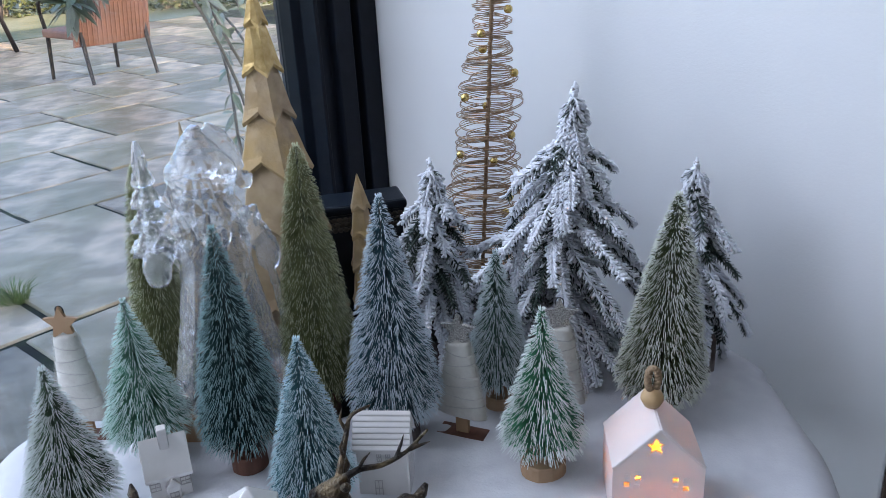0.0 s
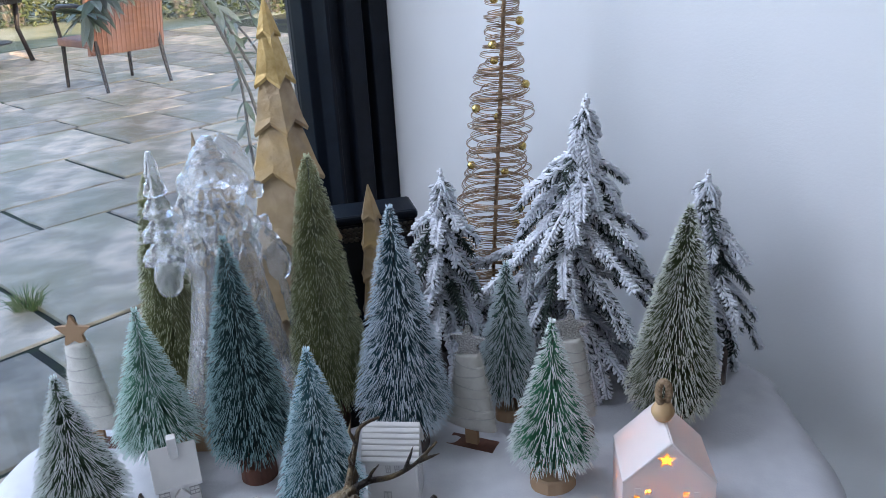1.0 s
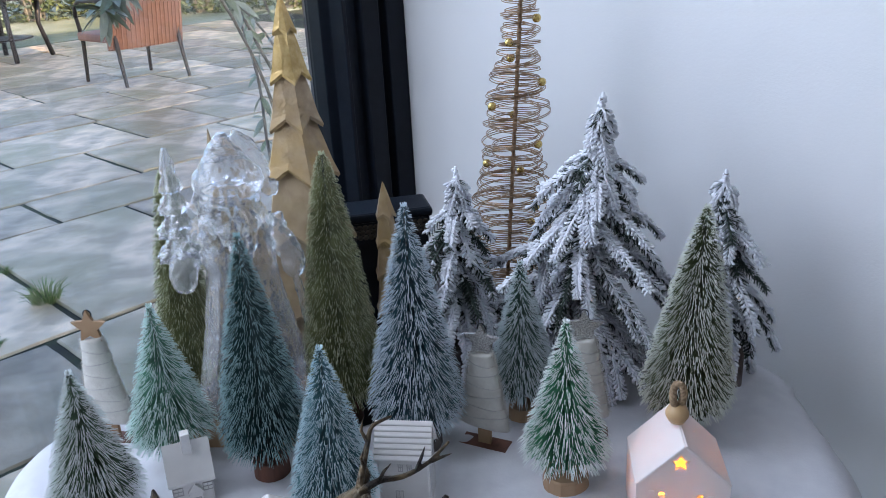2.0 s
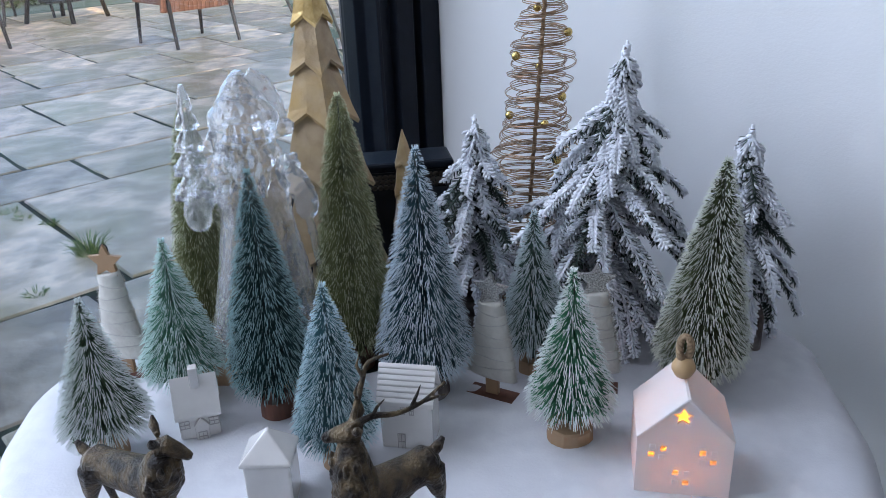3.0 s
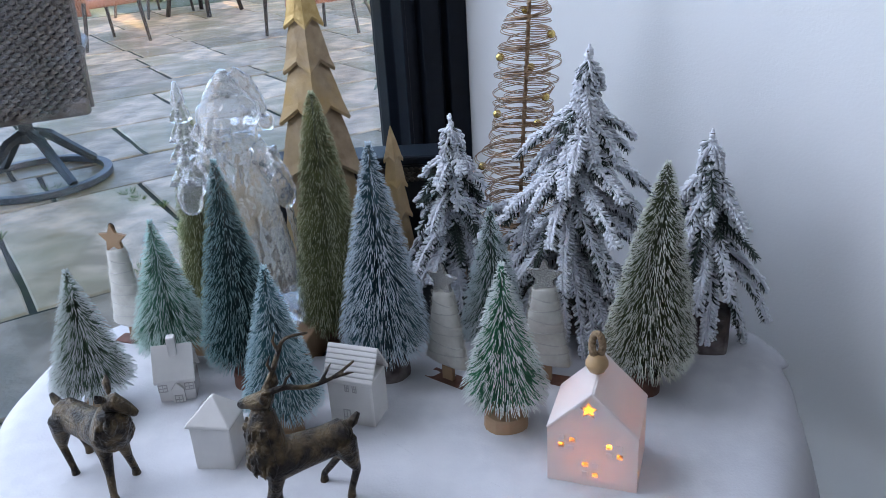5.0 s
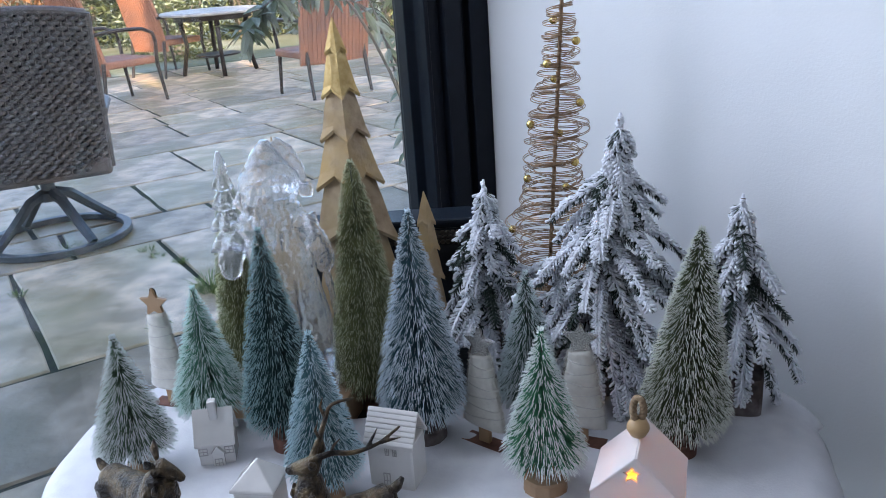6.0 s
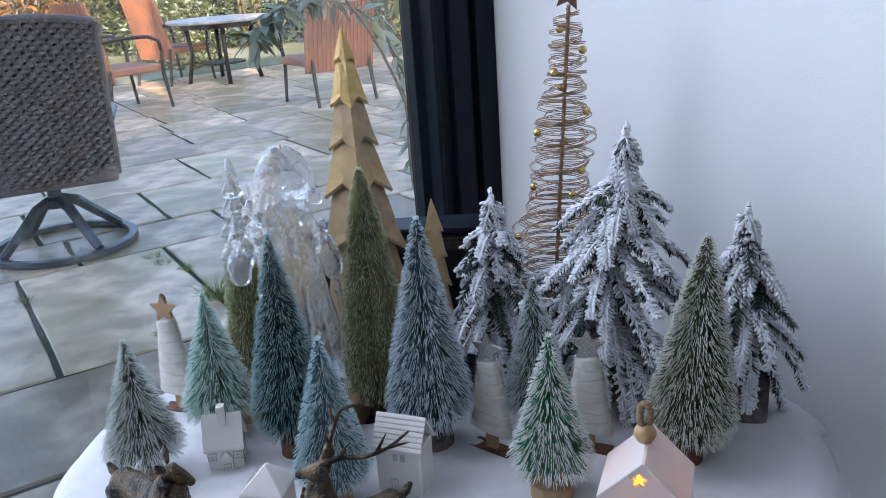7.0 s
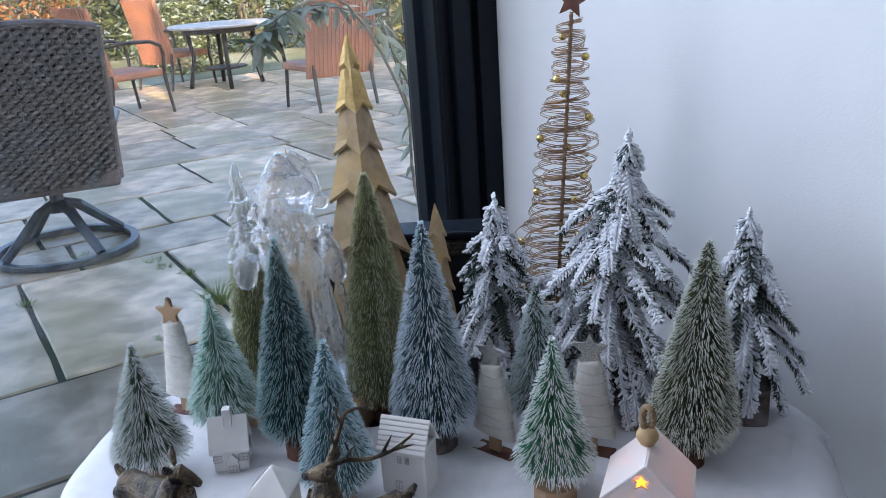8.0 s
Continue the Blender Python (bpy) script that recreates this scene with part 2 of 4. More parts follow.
def felt():
    """A sheet of white felt: flat on the table, falling over its side past the corner."""
    rim = around([(-0.462, 0.70), (-0.448, 0.63), (-0.405, 0.535), (-0.33, 0.43), (-0.233, 0.403), (-0.114, 0.386), (-0.041, 0.428), (0.04, 0.446), (0.12, 0.449), (0.18, 0.455), (0.242, 0.452), (0.300, 0.412),
                  (0.355, 0.31), (0.43, 0.30), (0.52, 0.40), (0.51, 0.53), (0.41, 0.62), (0.357, 0.665), (0.362, 0.70), (0.352, 0.745), (0.335, 0.768), (0.347, 0.795), (0.342, 0.838), (0.312, 0.868), (0.2, 0.885), (0.08, 0.865), (-0.02, 0.79), (-0.09, 0.735),
                  (-0.17, 0.705), (-0.27, 0.715), (-0.35, 0.765), (-0.43, 0.765)], 220)
    c = Vector((-0.06, 0.61))
    edges = [(math.atan2(*(p - Vector(c)).yx), (p - c).length) for p in TABLE_EDGE]
    edges.sort()

    def reach(a):
        best = min(range(len(edges)), key=lambda i: abs((edges[i][0] - a + math.pi) % math.tau - math.pi))
        return sum(edges[(best + k) % len(edges)][1] for k in (-2, -1, 0, 1, 2)) / 5

    s, rows, n = Shape(), [], 46
    lims = [reach(math.atan2(*(p - c).yx)) - 0.012 for p in rim]
    lims = [sum(lims[(i + k) % len(lims)] for k in range(-7, 8)) / 15 for i in range(len(lims))]
    for i in range(1, n + 1):
        ring = []
        for p, lim in zip(rim, lims):
            d = (p - c) * (i / n)
            e = d.length - lim
            z = TOP + 0.0016 * noise.noise(Vector((d.x * 14, d.y * 14, 0.5))) + 0.0006 * noise.noise(Vector((d.x * 60, d.y * 60, 2.5)))
            if e > 0:
                hang = min(1.0, e / 0.05)
                away = lim + e * (1 - hang) + hang * (0.022 + 0.30 * e + 0.0025 * math.sin(9 * math.atan2(d.y, d.x) * 2))
                d = d.normalized() * away
                z -= (e ** 1.5) / (e + 0.06) ** 0.5
            ring.append((c.x + d.x, c.y + d.y, z))
        rows.append(ring)
    s.rings(rows, caps=False)
    m = len(rim)
    s.add([(c.x, c.y, TOP)] + rows[0], [(0, j + 1, (j + 1) % m + 1) for j in range(m)])
    ob = solid("felt_sheet", s, M_FELT, pose(0, 0, 0), "thick white felt snow blanket with wavy cut edge over the table", "felt cloth", smooth=True)
    th = ob.modifiers.new("thick", "SOLIDIFY")
    th.thickness, th.offset = 0.0045, -1.0


felt()

# ---- colours of the ornaments ----
M_FROST = mat("frost", (0.62, 0.65, 0.66), 0.8, col2=(0.5, 0.55, 0.57), scale=120)
M_WOOD = mat("pale_wood", (0.36, 0.22, 0.12), 0.6, col2=(0.28, 0.165, 0.085), scale=35, stretch=(1, 1, 0.2), bump=0.0003, col3=(0.42, 0.28, 0.17), scale3=12)
M_REDWOOD = mat("reddish_wood", (0.20, 0.085, 0.055), 0.65, col2=(0.11, 0.05, 0.035), scale=60, stretch=(1, 1, 0.3), bump=0.0006)
M_BARK = mat("bark", (0.10, 0.075, 0.065), 0.9, col2=(0.035, 0.026, 0.024), scale=55, bump=0.002, col3=(0.20, 0.17, 0.165), scale3=45)
M_STEM = mat("twisted_wire", (0.10, 0.11, 0.09), 0.5, 0.4, col2=(0.05, 0.06, 0.05), scale=300)
M_FLOCK = mat("flock_snow", (0.88, 0.89, 0.93), 0.95, col2=(0.76, 0.78, 0.84), scale=160, bump=0.0012, bscale=260, sheen=0.0, spec=0.05)
M_FIR = mat("dark_fir_needle", (0.030, 0.050, 0.040), 0.7, col2=(0.055, 0.080, 0.065), scale=70)
M_GREYFIR = mat("dusted_fir_needle", (0.20, 0.235, 0.235), 0.85, col2=(0.40, 0.42, 0.45), scale=90)
M_GOLD = mat("gold_leaf", (0.46, 0.345, 0.215), 0.5, 0.25, col2=(0.33, 0.235, 0.14), scale=60, bump=0.0014, bscale=160, col3=(0.46, 0.31, 0.13), scale3=22)
M_GILT = mat("bright_gilding", (0.54, 0.385, 0.17), 0.32, 0.6, col2=(0.42, 0.28, 0.10), scale=120, bump=0.0008, bscale=220)
M_KRAFT = mat("tan_papier_mache", (0.46, 0.345, 0.225), 0.7, 0.05, col2=(0.30, 0.21, 0.125), scale=50, bump=0.0008, bscale=120, col3=(0.42, 0.31, 0.16), scale3=18)
M_COPPER = mat("copper_wire", (0.40, 0.26, 0.16), 0.35, 0.85, col2=(0.28, 0.18, 0.11), scale=90)
M_BAUBLE = mat("gold_bauble", (0.75, 0.55, 0.20), 0.18, 0.9)
M_CERAMIC = mat("white_glaze", (0.76, 0.735, 0.705), 0.10, col2=(0.70, 0.675, 0.65), scale=40, coat=1.0, bump=0.0002, bscale=70)
M_LINE = mat("glaze_line", (0.42, 0.40, 0.38), 0.4)
M_BRONZE = mat("antiqued_bronze", (0.045, 0.036, 0.030), 0.34, 0.6, col2=(0.018, 0.015, 0.013), scale=160, bump=0.0028, bscale=420, col3=(0.16, 0.115, 0.065), scale3=75)
M_WOOL = mat("cream_wool", (0.58, 0.56, 0.51), 0.95, col2=(0.50, 0.475, 0.43), scale=90, bump=0.0008, bscale=300, sheen=0.3)
M_YARN = mat("grey_glitter_yarn", (0.46, 0.44, 0.41), 0.6, 0.3, col2=(0.5, 0.49, 0.46), scale=400)
M_GLITTER = mat("silver_glitter", (0.20, 0.19, 0.18), 0.3, 0.8, col2=(0.70, 0.68, 0.65), scale=700, bump=0.0008, bscale=900)
M_ICE = mat("clear_acrylic", (0.97, 0.98, 1.0), 0.01, trans=0.85, ior=1.20, coat=1.0, bump=0.0009, bscale=120)
M_ROPE = mat("jute_rope", (0.33, 0.23, 0.14), 0.9, col2=(0.22, 0.15, 0.09), scale=300, bump=0.0006)
M_BEAD = mat("turned_bead", (0.50, 0.33, 0.17), 0.4, col2=(0.42, 0.27, 0.13), scale=60, stretch=(1, 1, 0.2))


# ---- bottle-brush trees ----
def brush_tree(name_label, x, y, apex, r, n, stalk, tip, droop=0.55, thick=0.00085, base=0.016, base_r=0.017, base_mat=None, gap=0.012, seed=1, lean=(0, 0), power=0.9, frost=1.0, ground=TOP, group="bottle brush trees", pale_len=0.0040):
    rng = random.Random(seed)
    t = thing("brush_tree", pose(x, y, ground), name_label, "bottle brush tree", group)
    h = apex - ground
    z0 = base + gap
    dark = mat("bristle", tuple(0.42 * c for c in stalk), 0.7, col2=tuple(0.9 * c for c in stalk), scale=60)
    pale = mat("bristle_end", tip, 0.75, col2=tuple(0.72 * c + 0.28 * d for c, d in zip(tip, stalk)), scale=90)
    span = h - z0

    def width(s):
        return r * (max(0.0, 1 - s) ** power) * min(1.0, 0.80 + s * 2.2) + 0.0025

    s = Shape()
    thick *= 0.68
    for i in range(int(n * 1.6)):
        while True:
            u = rng.random()
            if rng.random() < 0.12 + 0.88 * width(u) / r:
                break
        a = i * 2.39996 + rng.uniform(-0.25, 0.25)
        inner = rng.random() < 0.30
        w = width(u) * (rng.uniform(0.45, 0.85) if inner else rng.uniform(0.90, 1.10))
        zt = z0 + u * span
        fall = droop * (0.15 + 1.0 * (1 - u)) * rng.uniform(0.75, 1.25)
        zr = min(zt + 0.75 * fall * w, h - 0.002)
        off = Vector((lean[0] * zt / h, lean[1] * zt / h, 0))
        root = Vector((0.0012 * math.cos(a), 0.0012 * math.sin(a), zr)) + off
        a2 = a + rng.uniform(-0.12, 0.12)
        end = Vector((w * math.cos(a2), w * math.sin(a2), zt)) + off
        k = 1 if not inner and (rng.random() < frost or u > 0.9) else 0
        pale_part = 1.4 * pale_len * rng.uniform(0.5, 1.4) / (w * 1.1 + 0.004)
        s.bristle(root, end, thick * 0.5, thick * rng.uniform(0.75, 1.15), 0, k, max(0.38, 1 - pale_part), sag=0.07 * w)
    for i in range(14):
        a = i * 2.4
        s.bristle((lean[0], lean[1], h - 0.006), (lean[0] + 0.003 * math.cos(a), lean[1] + 0.003 * math.sin(a), h + 0.002 * rng.random()), 0.0004, 0.0007, 0, 1)
    part("bristles", s, (dark, pale), t)
    part("stem", Shape().tube([(0, 0, base * 0.8), (lean[0] * 0.5, lean[1] * 0.5, h * 0.5), (lean[0], lean[1], h - 0.002)], [0.0022, 0.0016, 0.0009], 6), M_STEM, t)
    part("base", Shape().lathe([(base_r * 0.96, 0.0), (base_r, 0.002), (base_r * 0.97, base - 0.002), (base_r * 0.9, base)], 20, wob=0.03, seed=seed), base_mat or M_REDWOOD, t, "slice of wood as foot")
    return t


brush_tree("dark teal bottle brush tree with pale tips on a log slice", -0.193, 0.652, 0.946, 0.0425, 4400, (0.008, 0.060, 0.058), (0.33, 0.50, 0.51), 0.5, 0.00046, 0.022, 0.017, M_REDWOOD, seed=2, power=0.8)
brush_tree("frosted mint green bottle brush tree on a wooden disc", -0.288, 0.672, 0.874, 0.042, 2800, (0.16, 0.40, 0.27), (0.702, 0.837, 0.810), 0.42, 0.00052, 0.020, 0.015, M_WOOD, seed=3, pale_len=0.006)
brush_tree("frosted sage green bottle brush tree dusted with snow", -0.326, 0.584, 0.858, 0.0415, 2700, (0.115, 0.200, 0.115), (0.72, 0.76, 0.745), 0.42, 0.00052, 0.016, 0.015, M_WOOD, seed=4, pale_len=0.0065)
brush_tree("pale blue bottle brush tree on a small wooden foot", -0.119, 0.577, 0.876, 0.038, 3400, (0.09, 0.24, 0.27), (0.60, 0.76, 0.80), 0.46, 0.00050, 0.016, 0.015, M_WOOD, seed=5, power=0.85)
brush_tree("tall steel blue bottle brush tree with frosted tips", -0.054, 0.690, 0.953, 0.0475, 4500, (0.045, 0.130, 0.160), (0.70, 0.80, 0.86), 0.52, 0.00052, 0.020, 0.022, M_BARK, seed=6, power=0.8, pale_len=0.005)
brush_tree("tall fine olive green bottle brush tree with frosted point", -0.133, 0.757, 0.985, 0.0415, 8500, (0.24, 0.26, 0.10), (0.66, 0.68, 0.46), 0.42, 0.00036, 0.014, 0.016, M_REDWOOD, seed=7, power=0.62, frost=0.75, ground=0.693, pale_len=0.0024)
brush_tree("olive green bottle brush tree behind the clear figure", -0.300, 0.790, 0.965, 0.037, 6500, (0.24, 0.26, 0.10), (0.66, 0.68, 0.46), 0.42, 0.00036, 0.014, 0.016, M_REDWOOD, seed=8, power=0.62, frost=0.75, ground=0.693, pale_len=0.0024)
brush_tree("frosted bright green bottle brush tree on a pink wood slice", 0.080, 0.622, 0.868, 0.0405, 1700, (0.085, 0.34, 0.18), (0.90, 0.92, 0.91), 0.55, 0.00068, 0.018, 0.021, M_WOOD, seed=9, pale_len=0.0056)
brush_tree("slim frosted grey green bottle brush tree", 0.050, 0.733, 0.876, 0.036, 2600, (0.068, 0.149, 0.108), (0.675, 0.756, 0.769), 0.65, 0.00056, 0.018, 0.015, M_WOOD, seed=10, power=0.8, pale_len=0.0065)
brush_tree("snow dusted olive bottle brush tree leaning beside the ceramic house", 0.203, 0.698, 0.934, 0.0445, 5000, (0.11, 0.14, 0.055), (0.80, 0.82, 0.73), 0.42, 0.00052, 0.018, 0.016, M_REDWOOD, seed=11, power=0.72, lean=(0.013, 0.008), pale_len=0.0042)


# ---- flocked fir trees ----
def flocked_branch(rng, a, root, length, pitch0, fall, snow):
    """One drooping twig: a snowy rope with herring-bone needles."""
    s = Shape()
    out = Vector((math.cos(a), math.sin(a), 0))
    side = Vector((-math.sin(a), math.cos(a), 0))
    pts, p, n = [], Vector(root), 17
    bend = rng.uniform(-0.25, 0.25)
    for i in range(n):
        f = i / (n - 1)
        ang = pitch0 - fall * f
        d = out * math.cos(ang) + Vector((0, 0, math.sin(ang))) + side * bend * f
        pts.append(p.copy())
        p = p + d.normalized() * length / (n - 1)
    rad = [0.0008 + 0.0016 * snow * rng.uniform(0.5, 1.3) * (1 - 0.3 * k / n) for k in range(n)]
    s.tube([q + Vector((0, 0, 0.0014)) for q in pts], rad, 7, 0 if snow > 0.5 else 1)
    m = max(7, int(length / 0.0040))
    for i in range(m):
        f = (i + 0.5) / m
        j = min(int(f * (n - 1)), n - 2)
        q = pts[j].lerp(pts[j + 1], f * (n - 1) - j)
        fw = (pts[j + 1] - pts[j]).normalized()
        sd = fw.cross(Vector((0, 0, 1)))
        sd = sd.normalized() if sd.length > 0.05 else side
        up = sd.cross(fw)
        load = snow * (0.85 + 0.7 * noise.noise(Vector((q.x * 45, q.y * 45, q.z * 45))))
        for sgn in (-1, 1):
            for lay in range(5):
                ln = (0.0118 - 0.0040 * f) * rng.uniform(0.80, 1.15)
                way = fw * (0.62, 0.65, 0.85, 0.7, 0.6)[lay] + sd * sgn * (0.85, 0.90, 0.40, 0.55, 0.75)[lay] + up * ((0.20, -0.28, 0.50, -0.70, -0.5)[lay] + rng.uniform(-0.10, 0.10))
                e = q + way.normalized() * ln
                if rng.random() < (0.98, 0.50, 1.0, 0.10, 0.0)[lay] * load:
                    s.bristle(q + up * 0.0008, e, 0.0009, 0.00165 + 0.0005 * max(0.0, load), 0, 0, 0.78)
                else:
                    s.bristle(q, e, 0.0006, 0.0005, 1, 2 if rng.random() < 0.22 else 1, 0.62)
    return s


def flocked_tree(label, x, y, ground, apex, r, count, seed, log, lean=(0, 0), low=0.30, snow=1.0, steep=0.0):
    rng = random.Random(seed)
    t = thing("flocked_tree", pose(x, y, ground), label, "flocked tree", "flocked trees")
    h = apex - ground
    part("trunk", Shape().tube([(0, 0, 0.01), (lean[0] * 0.5, lean[1] * 0.5, h * 0.5), (*lean, h)], [0.008, 0.005, 0.0022], 8), M_BARK, t)
    if log:
        w, d, hh = log
        rows = []
        for z, k in ((0, 0.98), (0.003, 1.0), (hh - 0.004, 1.0), (hh, 0.95)):
            rows.append([(k * w * (1 + 0.05 * math.sin(5 * a)) * math.copysign(abs(math.cos(a)) ** 0.5, math.cos(a)), k * d * math.copysign(abs(math.sin(a)) ** 0.5, math.sin(a)), z) for a in [math.tau * i / 20 for i in range(20)]])
        part("log_foot", Shape().rings(rows), M_BARK, t, "rough bark log as foot")
    for i in range(count):
        u = (i + 0.5) / count
        zr = h * (low + (0.97 - low) * u)
        reach = r * (1 - u) ** 0.80 * rng.uniform(0.82, 1.12) + 0.016
        a = i * 2.39996 + rng.uniform(-0.3, 0.3)
        f = zr / h
        s = flocked_branch(rng, a, (lean[0] * f, lean[1] * f, zr), reach * rng.uniform(0.95, 1.30), rng.uniform(-0.62, -0.12) - steep if u < 0.8 else rng.uniform(-1.05, -0.6), rng.uniform(0.45, 0.95), snow * rng.choice((1.0, 1.15, 1.0, 1.1, 0.9, 0.12)))
        part("branch", s, (M_FLOCK, M_FIR, M_GREYFIR), t, smooth=True)
    s = Shape()
    s.tube([(lean[0] * 0.9, lean[1] * 0.9, h * 0.9), (*lean, h - 0.004), (lean[0], lean[1], h + 0.004)], [0.0032, 0.0024, 0.0014], 8, 0)
    for i in range(44):
        a, z = i * 2.4, h * (0.88 + 0.12 * rng.random())
        s.ball((lean[0] * z / h + 0.0026 * math.cos(a), lean[1] * z / h + 0.0026 * math.sin(a), z), rng.uniform(0.0012, 0.0026), 6, 0, s=(1, 1, 1.5))
    part("leader", s, (M_FLOCK,), t, "snow covered top shoot", smooth=True)


flocked_tree("large fir tree heavily flocked with white snow", 0.102, 0.822, TOP, 1.014, 0.130, 108, 21, (0.034, 0.03, 0.05), lean=(0.037, -0.008), low=0.22)
flocked_tree("small fir tree flocked with thick white snow on a dark log", -0.015, 0.832, TOP, 0.940, 0.068, 66, 22, (0.022, 0.022, 0.04), lean=(0.006, 0), low=0.30)
flocked_tree("slim flocked fir tree on a bark log beside the wall", 0.258, 0.793, TOP, 0.936, 0.072, 62, 23, (0.031, 0.024, 0.046), low=0.42, steep=0.22)


# ---- spiral wire tree ----
def wire_tree():
    rng = random.Random(5)
    t = thing("wire_tree", pose(0.042, 0.93, 0.693), "coiled copper wire tree with small gold baubles", "wire tree")
    h, ln = 0.435, 0.028

    def axis(z):
        return Vector((ln * z / h, 0, z))

    def wid(z):
        f = z / h
        return (0.049 * (1 - f) ** 0.75 + 0.010) * (1 + 0.13 * math.sin(f * 21))

    part("stem", Shape().tube([axis(h * i / 12) for i in range(13)], 0.0022, 7), M_COPPER, t, "twisted copper stem")
    part("stem_twist", Shape().tube([axis(h * i / 300) + Vector((math.cos(i * 0.9), math.sin(i * 0.9), 0)) * 0.0024 for i in range(301)], 0.0009, 4), M_COPPER, t)
    for turn, start in ((0.0, 0.02), (1.9, 0.0235)):
      pts, a, z = [], turn, start
      while z < h - 0.01:
          w = wid(z) * (0.93 + 0.06 * math.sin(turn * 3 + z * 40) + 0.13 * math.sin(a * 0.37) + 0.10 * math.sin(a * 1.31 + 1))
          pts.append(axis(z) + Vector((w * math.cos(a), w * math.sin(a), 0.0035 * math.sin(a * 0.83) + 0.0022 * math.sin(a * 0.29))))
          a += math.tau / 26
          z += 0.0050 / 26
      part("coil", Shape().tube(pts, 0.00052, 5), M_COPPER, t, "loosely wound copper wire")
    for i in range(16):
        z, a = 0.07 + i * 0.0225, i * 2.2 + 0.6
        w = wid(z) * 0.96
        part("bauble", Shape().ball(axis(z) + Vector((w * math.cos(a), w * math.sin(a), 0)), 0.0050, 12), M_BAUBLE, t, "tiny shiny gold ball", smooth=True)
    part("star", star_shape(0.020, 0.009, 0.004, axis(h + 0.012), 0.2), M_REDWOOD, t, "brown star")
    part("foot", Shape().lathe([(0.03, 0), (0.03, 0.004), (0.012, 0.008), (0.004, 0.02)], 24), M_COPPER, t)


def star_shape(r, r2, th, at=(0, 0, 0), turn=0.0):
    """A thick five-pointed star, upright, facing -y."""
    s = Shape()
    ring = [((r if i % 2 == 0 else r2) * math.sin(math.tau * i / 10 + turn), (r if i % 2 == 0 else r2) * math.cos(math.tau * i / 10 + turn)) for i in range(10)]
    at = Vector(at)
    vs = [at + Vector((x, y, z)) for y in (-th / 2, th / 2) for x, z in ring]
    fs = [(i, (i + 1) % 10, 10 + (i + 1) % 10, 10 + i) for i in range(10)]
    n = len(vs)
    vs += [at + Vector((0, -th / 2, 0)), at + Vector((0, th / 2, 0))]
    fs += [(n, (i + 1) % 10, i) for i in range(10)] + [(n + 1, 10 + i, 10 + (i + 1) % 10) for i in range(10)]
    return s.add(vs, fs)


wire_tree()


# ---- carved gilded trees ----
def gilt_tree(label, x, y, ground, apex, tiers, turn, stem, points=5, lean=0.0):
    """tiers: drop of each lower rim below the tip, and its half-width."""
    t = thing("gilded_tree", pose(x, y, ground, 0, 0, turn), label, "gilded tree", "gilded trees")
    h = apex - ground
    top_r, top_z = 0.0006, h
    n = points * 2
    for i, (drop, w) in enumerate(tiers):
        z = h - drop
        d = w * 0.24

        def ring(r, zz, tip, inn=0.74):
            return [(r * (1 if j % 2 == 0 else inn) * math.cos(math.tau * j / n), r * (1 if j % 2 == 0 else inn) * math.sin(math.tau * j / n), zz - (tip if j % 2 == 0 else -tip * 0.7)) for j in range(n)]

        mid = 0.5 * (top_z + z)
        s = Shape().rings([ring(top_r, top_z, 0.0), ring((top_r + w) * 0.47, mid, 0.0, 0.86), ring(w * 0.84, z + w * 0.25, d * 0.4, 0.80), ring(w, z, d), ring(w * 0.95, z - 0.0035, d), ring(w * 0.45, z + w * 0.12, 0)])
        part("tier", s, M_GILT if i < (2 if apex > 1.05 else 0) else (M_GOLD if i < 4 else M_KRAFT), t, "gilded faceted tier" if i < 2 else "")
        top_r, top_z = w * 0.60, z + w * 0.30
    part("trunk", Shape().lathe([(stem * 1.25, 0), (stem * 1.2, 0.006), (stem, 0.012), (stem * 0.9, h - tiers[-1][0] + 0.02)], 10), M_KRAFT, t)
    return t


gilt_tree("tall gilded papier-mache tree with faceted tiers", -0.177, 0.862, 0.693, 1.122, [(0.034, 0.0135), (0.080, 0.0235), (0.127, 0.031), (0.180, 0.043), (0.250, 0.055), (0.345, 0.066)], 8, 0.026)
gilt_tree("small gilded wooden tree beside the chest", -0.0900, 0.872, 0.693, 0.919, [(0.036, 0.0125), (0.068, 0.0155), (0.105, 0.019), (0.15, 0.022)], 10, 0.007)
gilt_tree("slim gilded tree behind the clear figure", -0.270, 0.862, 0.693, 0.989, [(0.04, 0.0075), (0.085, 0.012), (0.14, 0.018), (0.2, 0.024)], 10, 0.007)


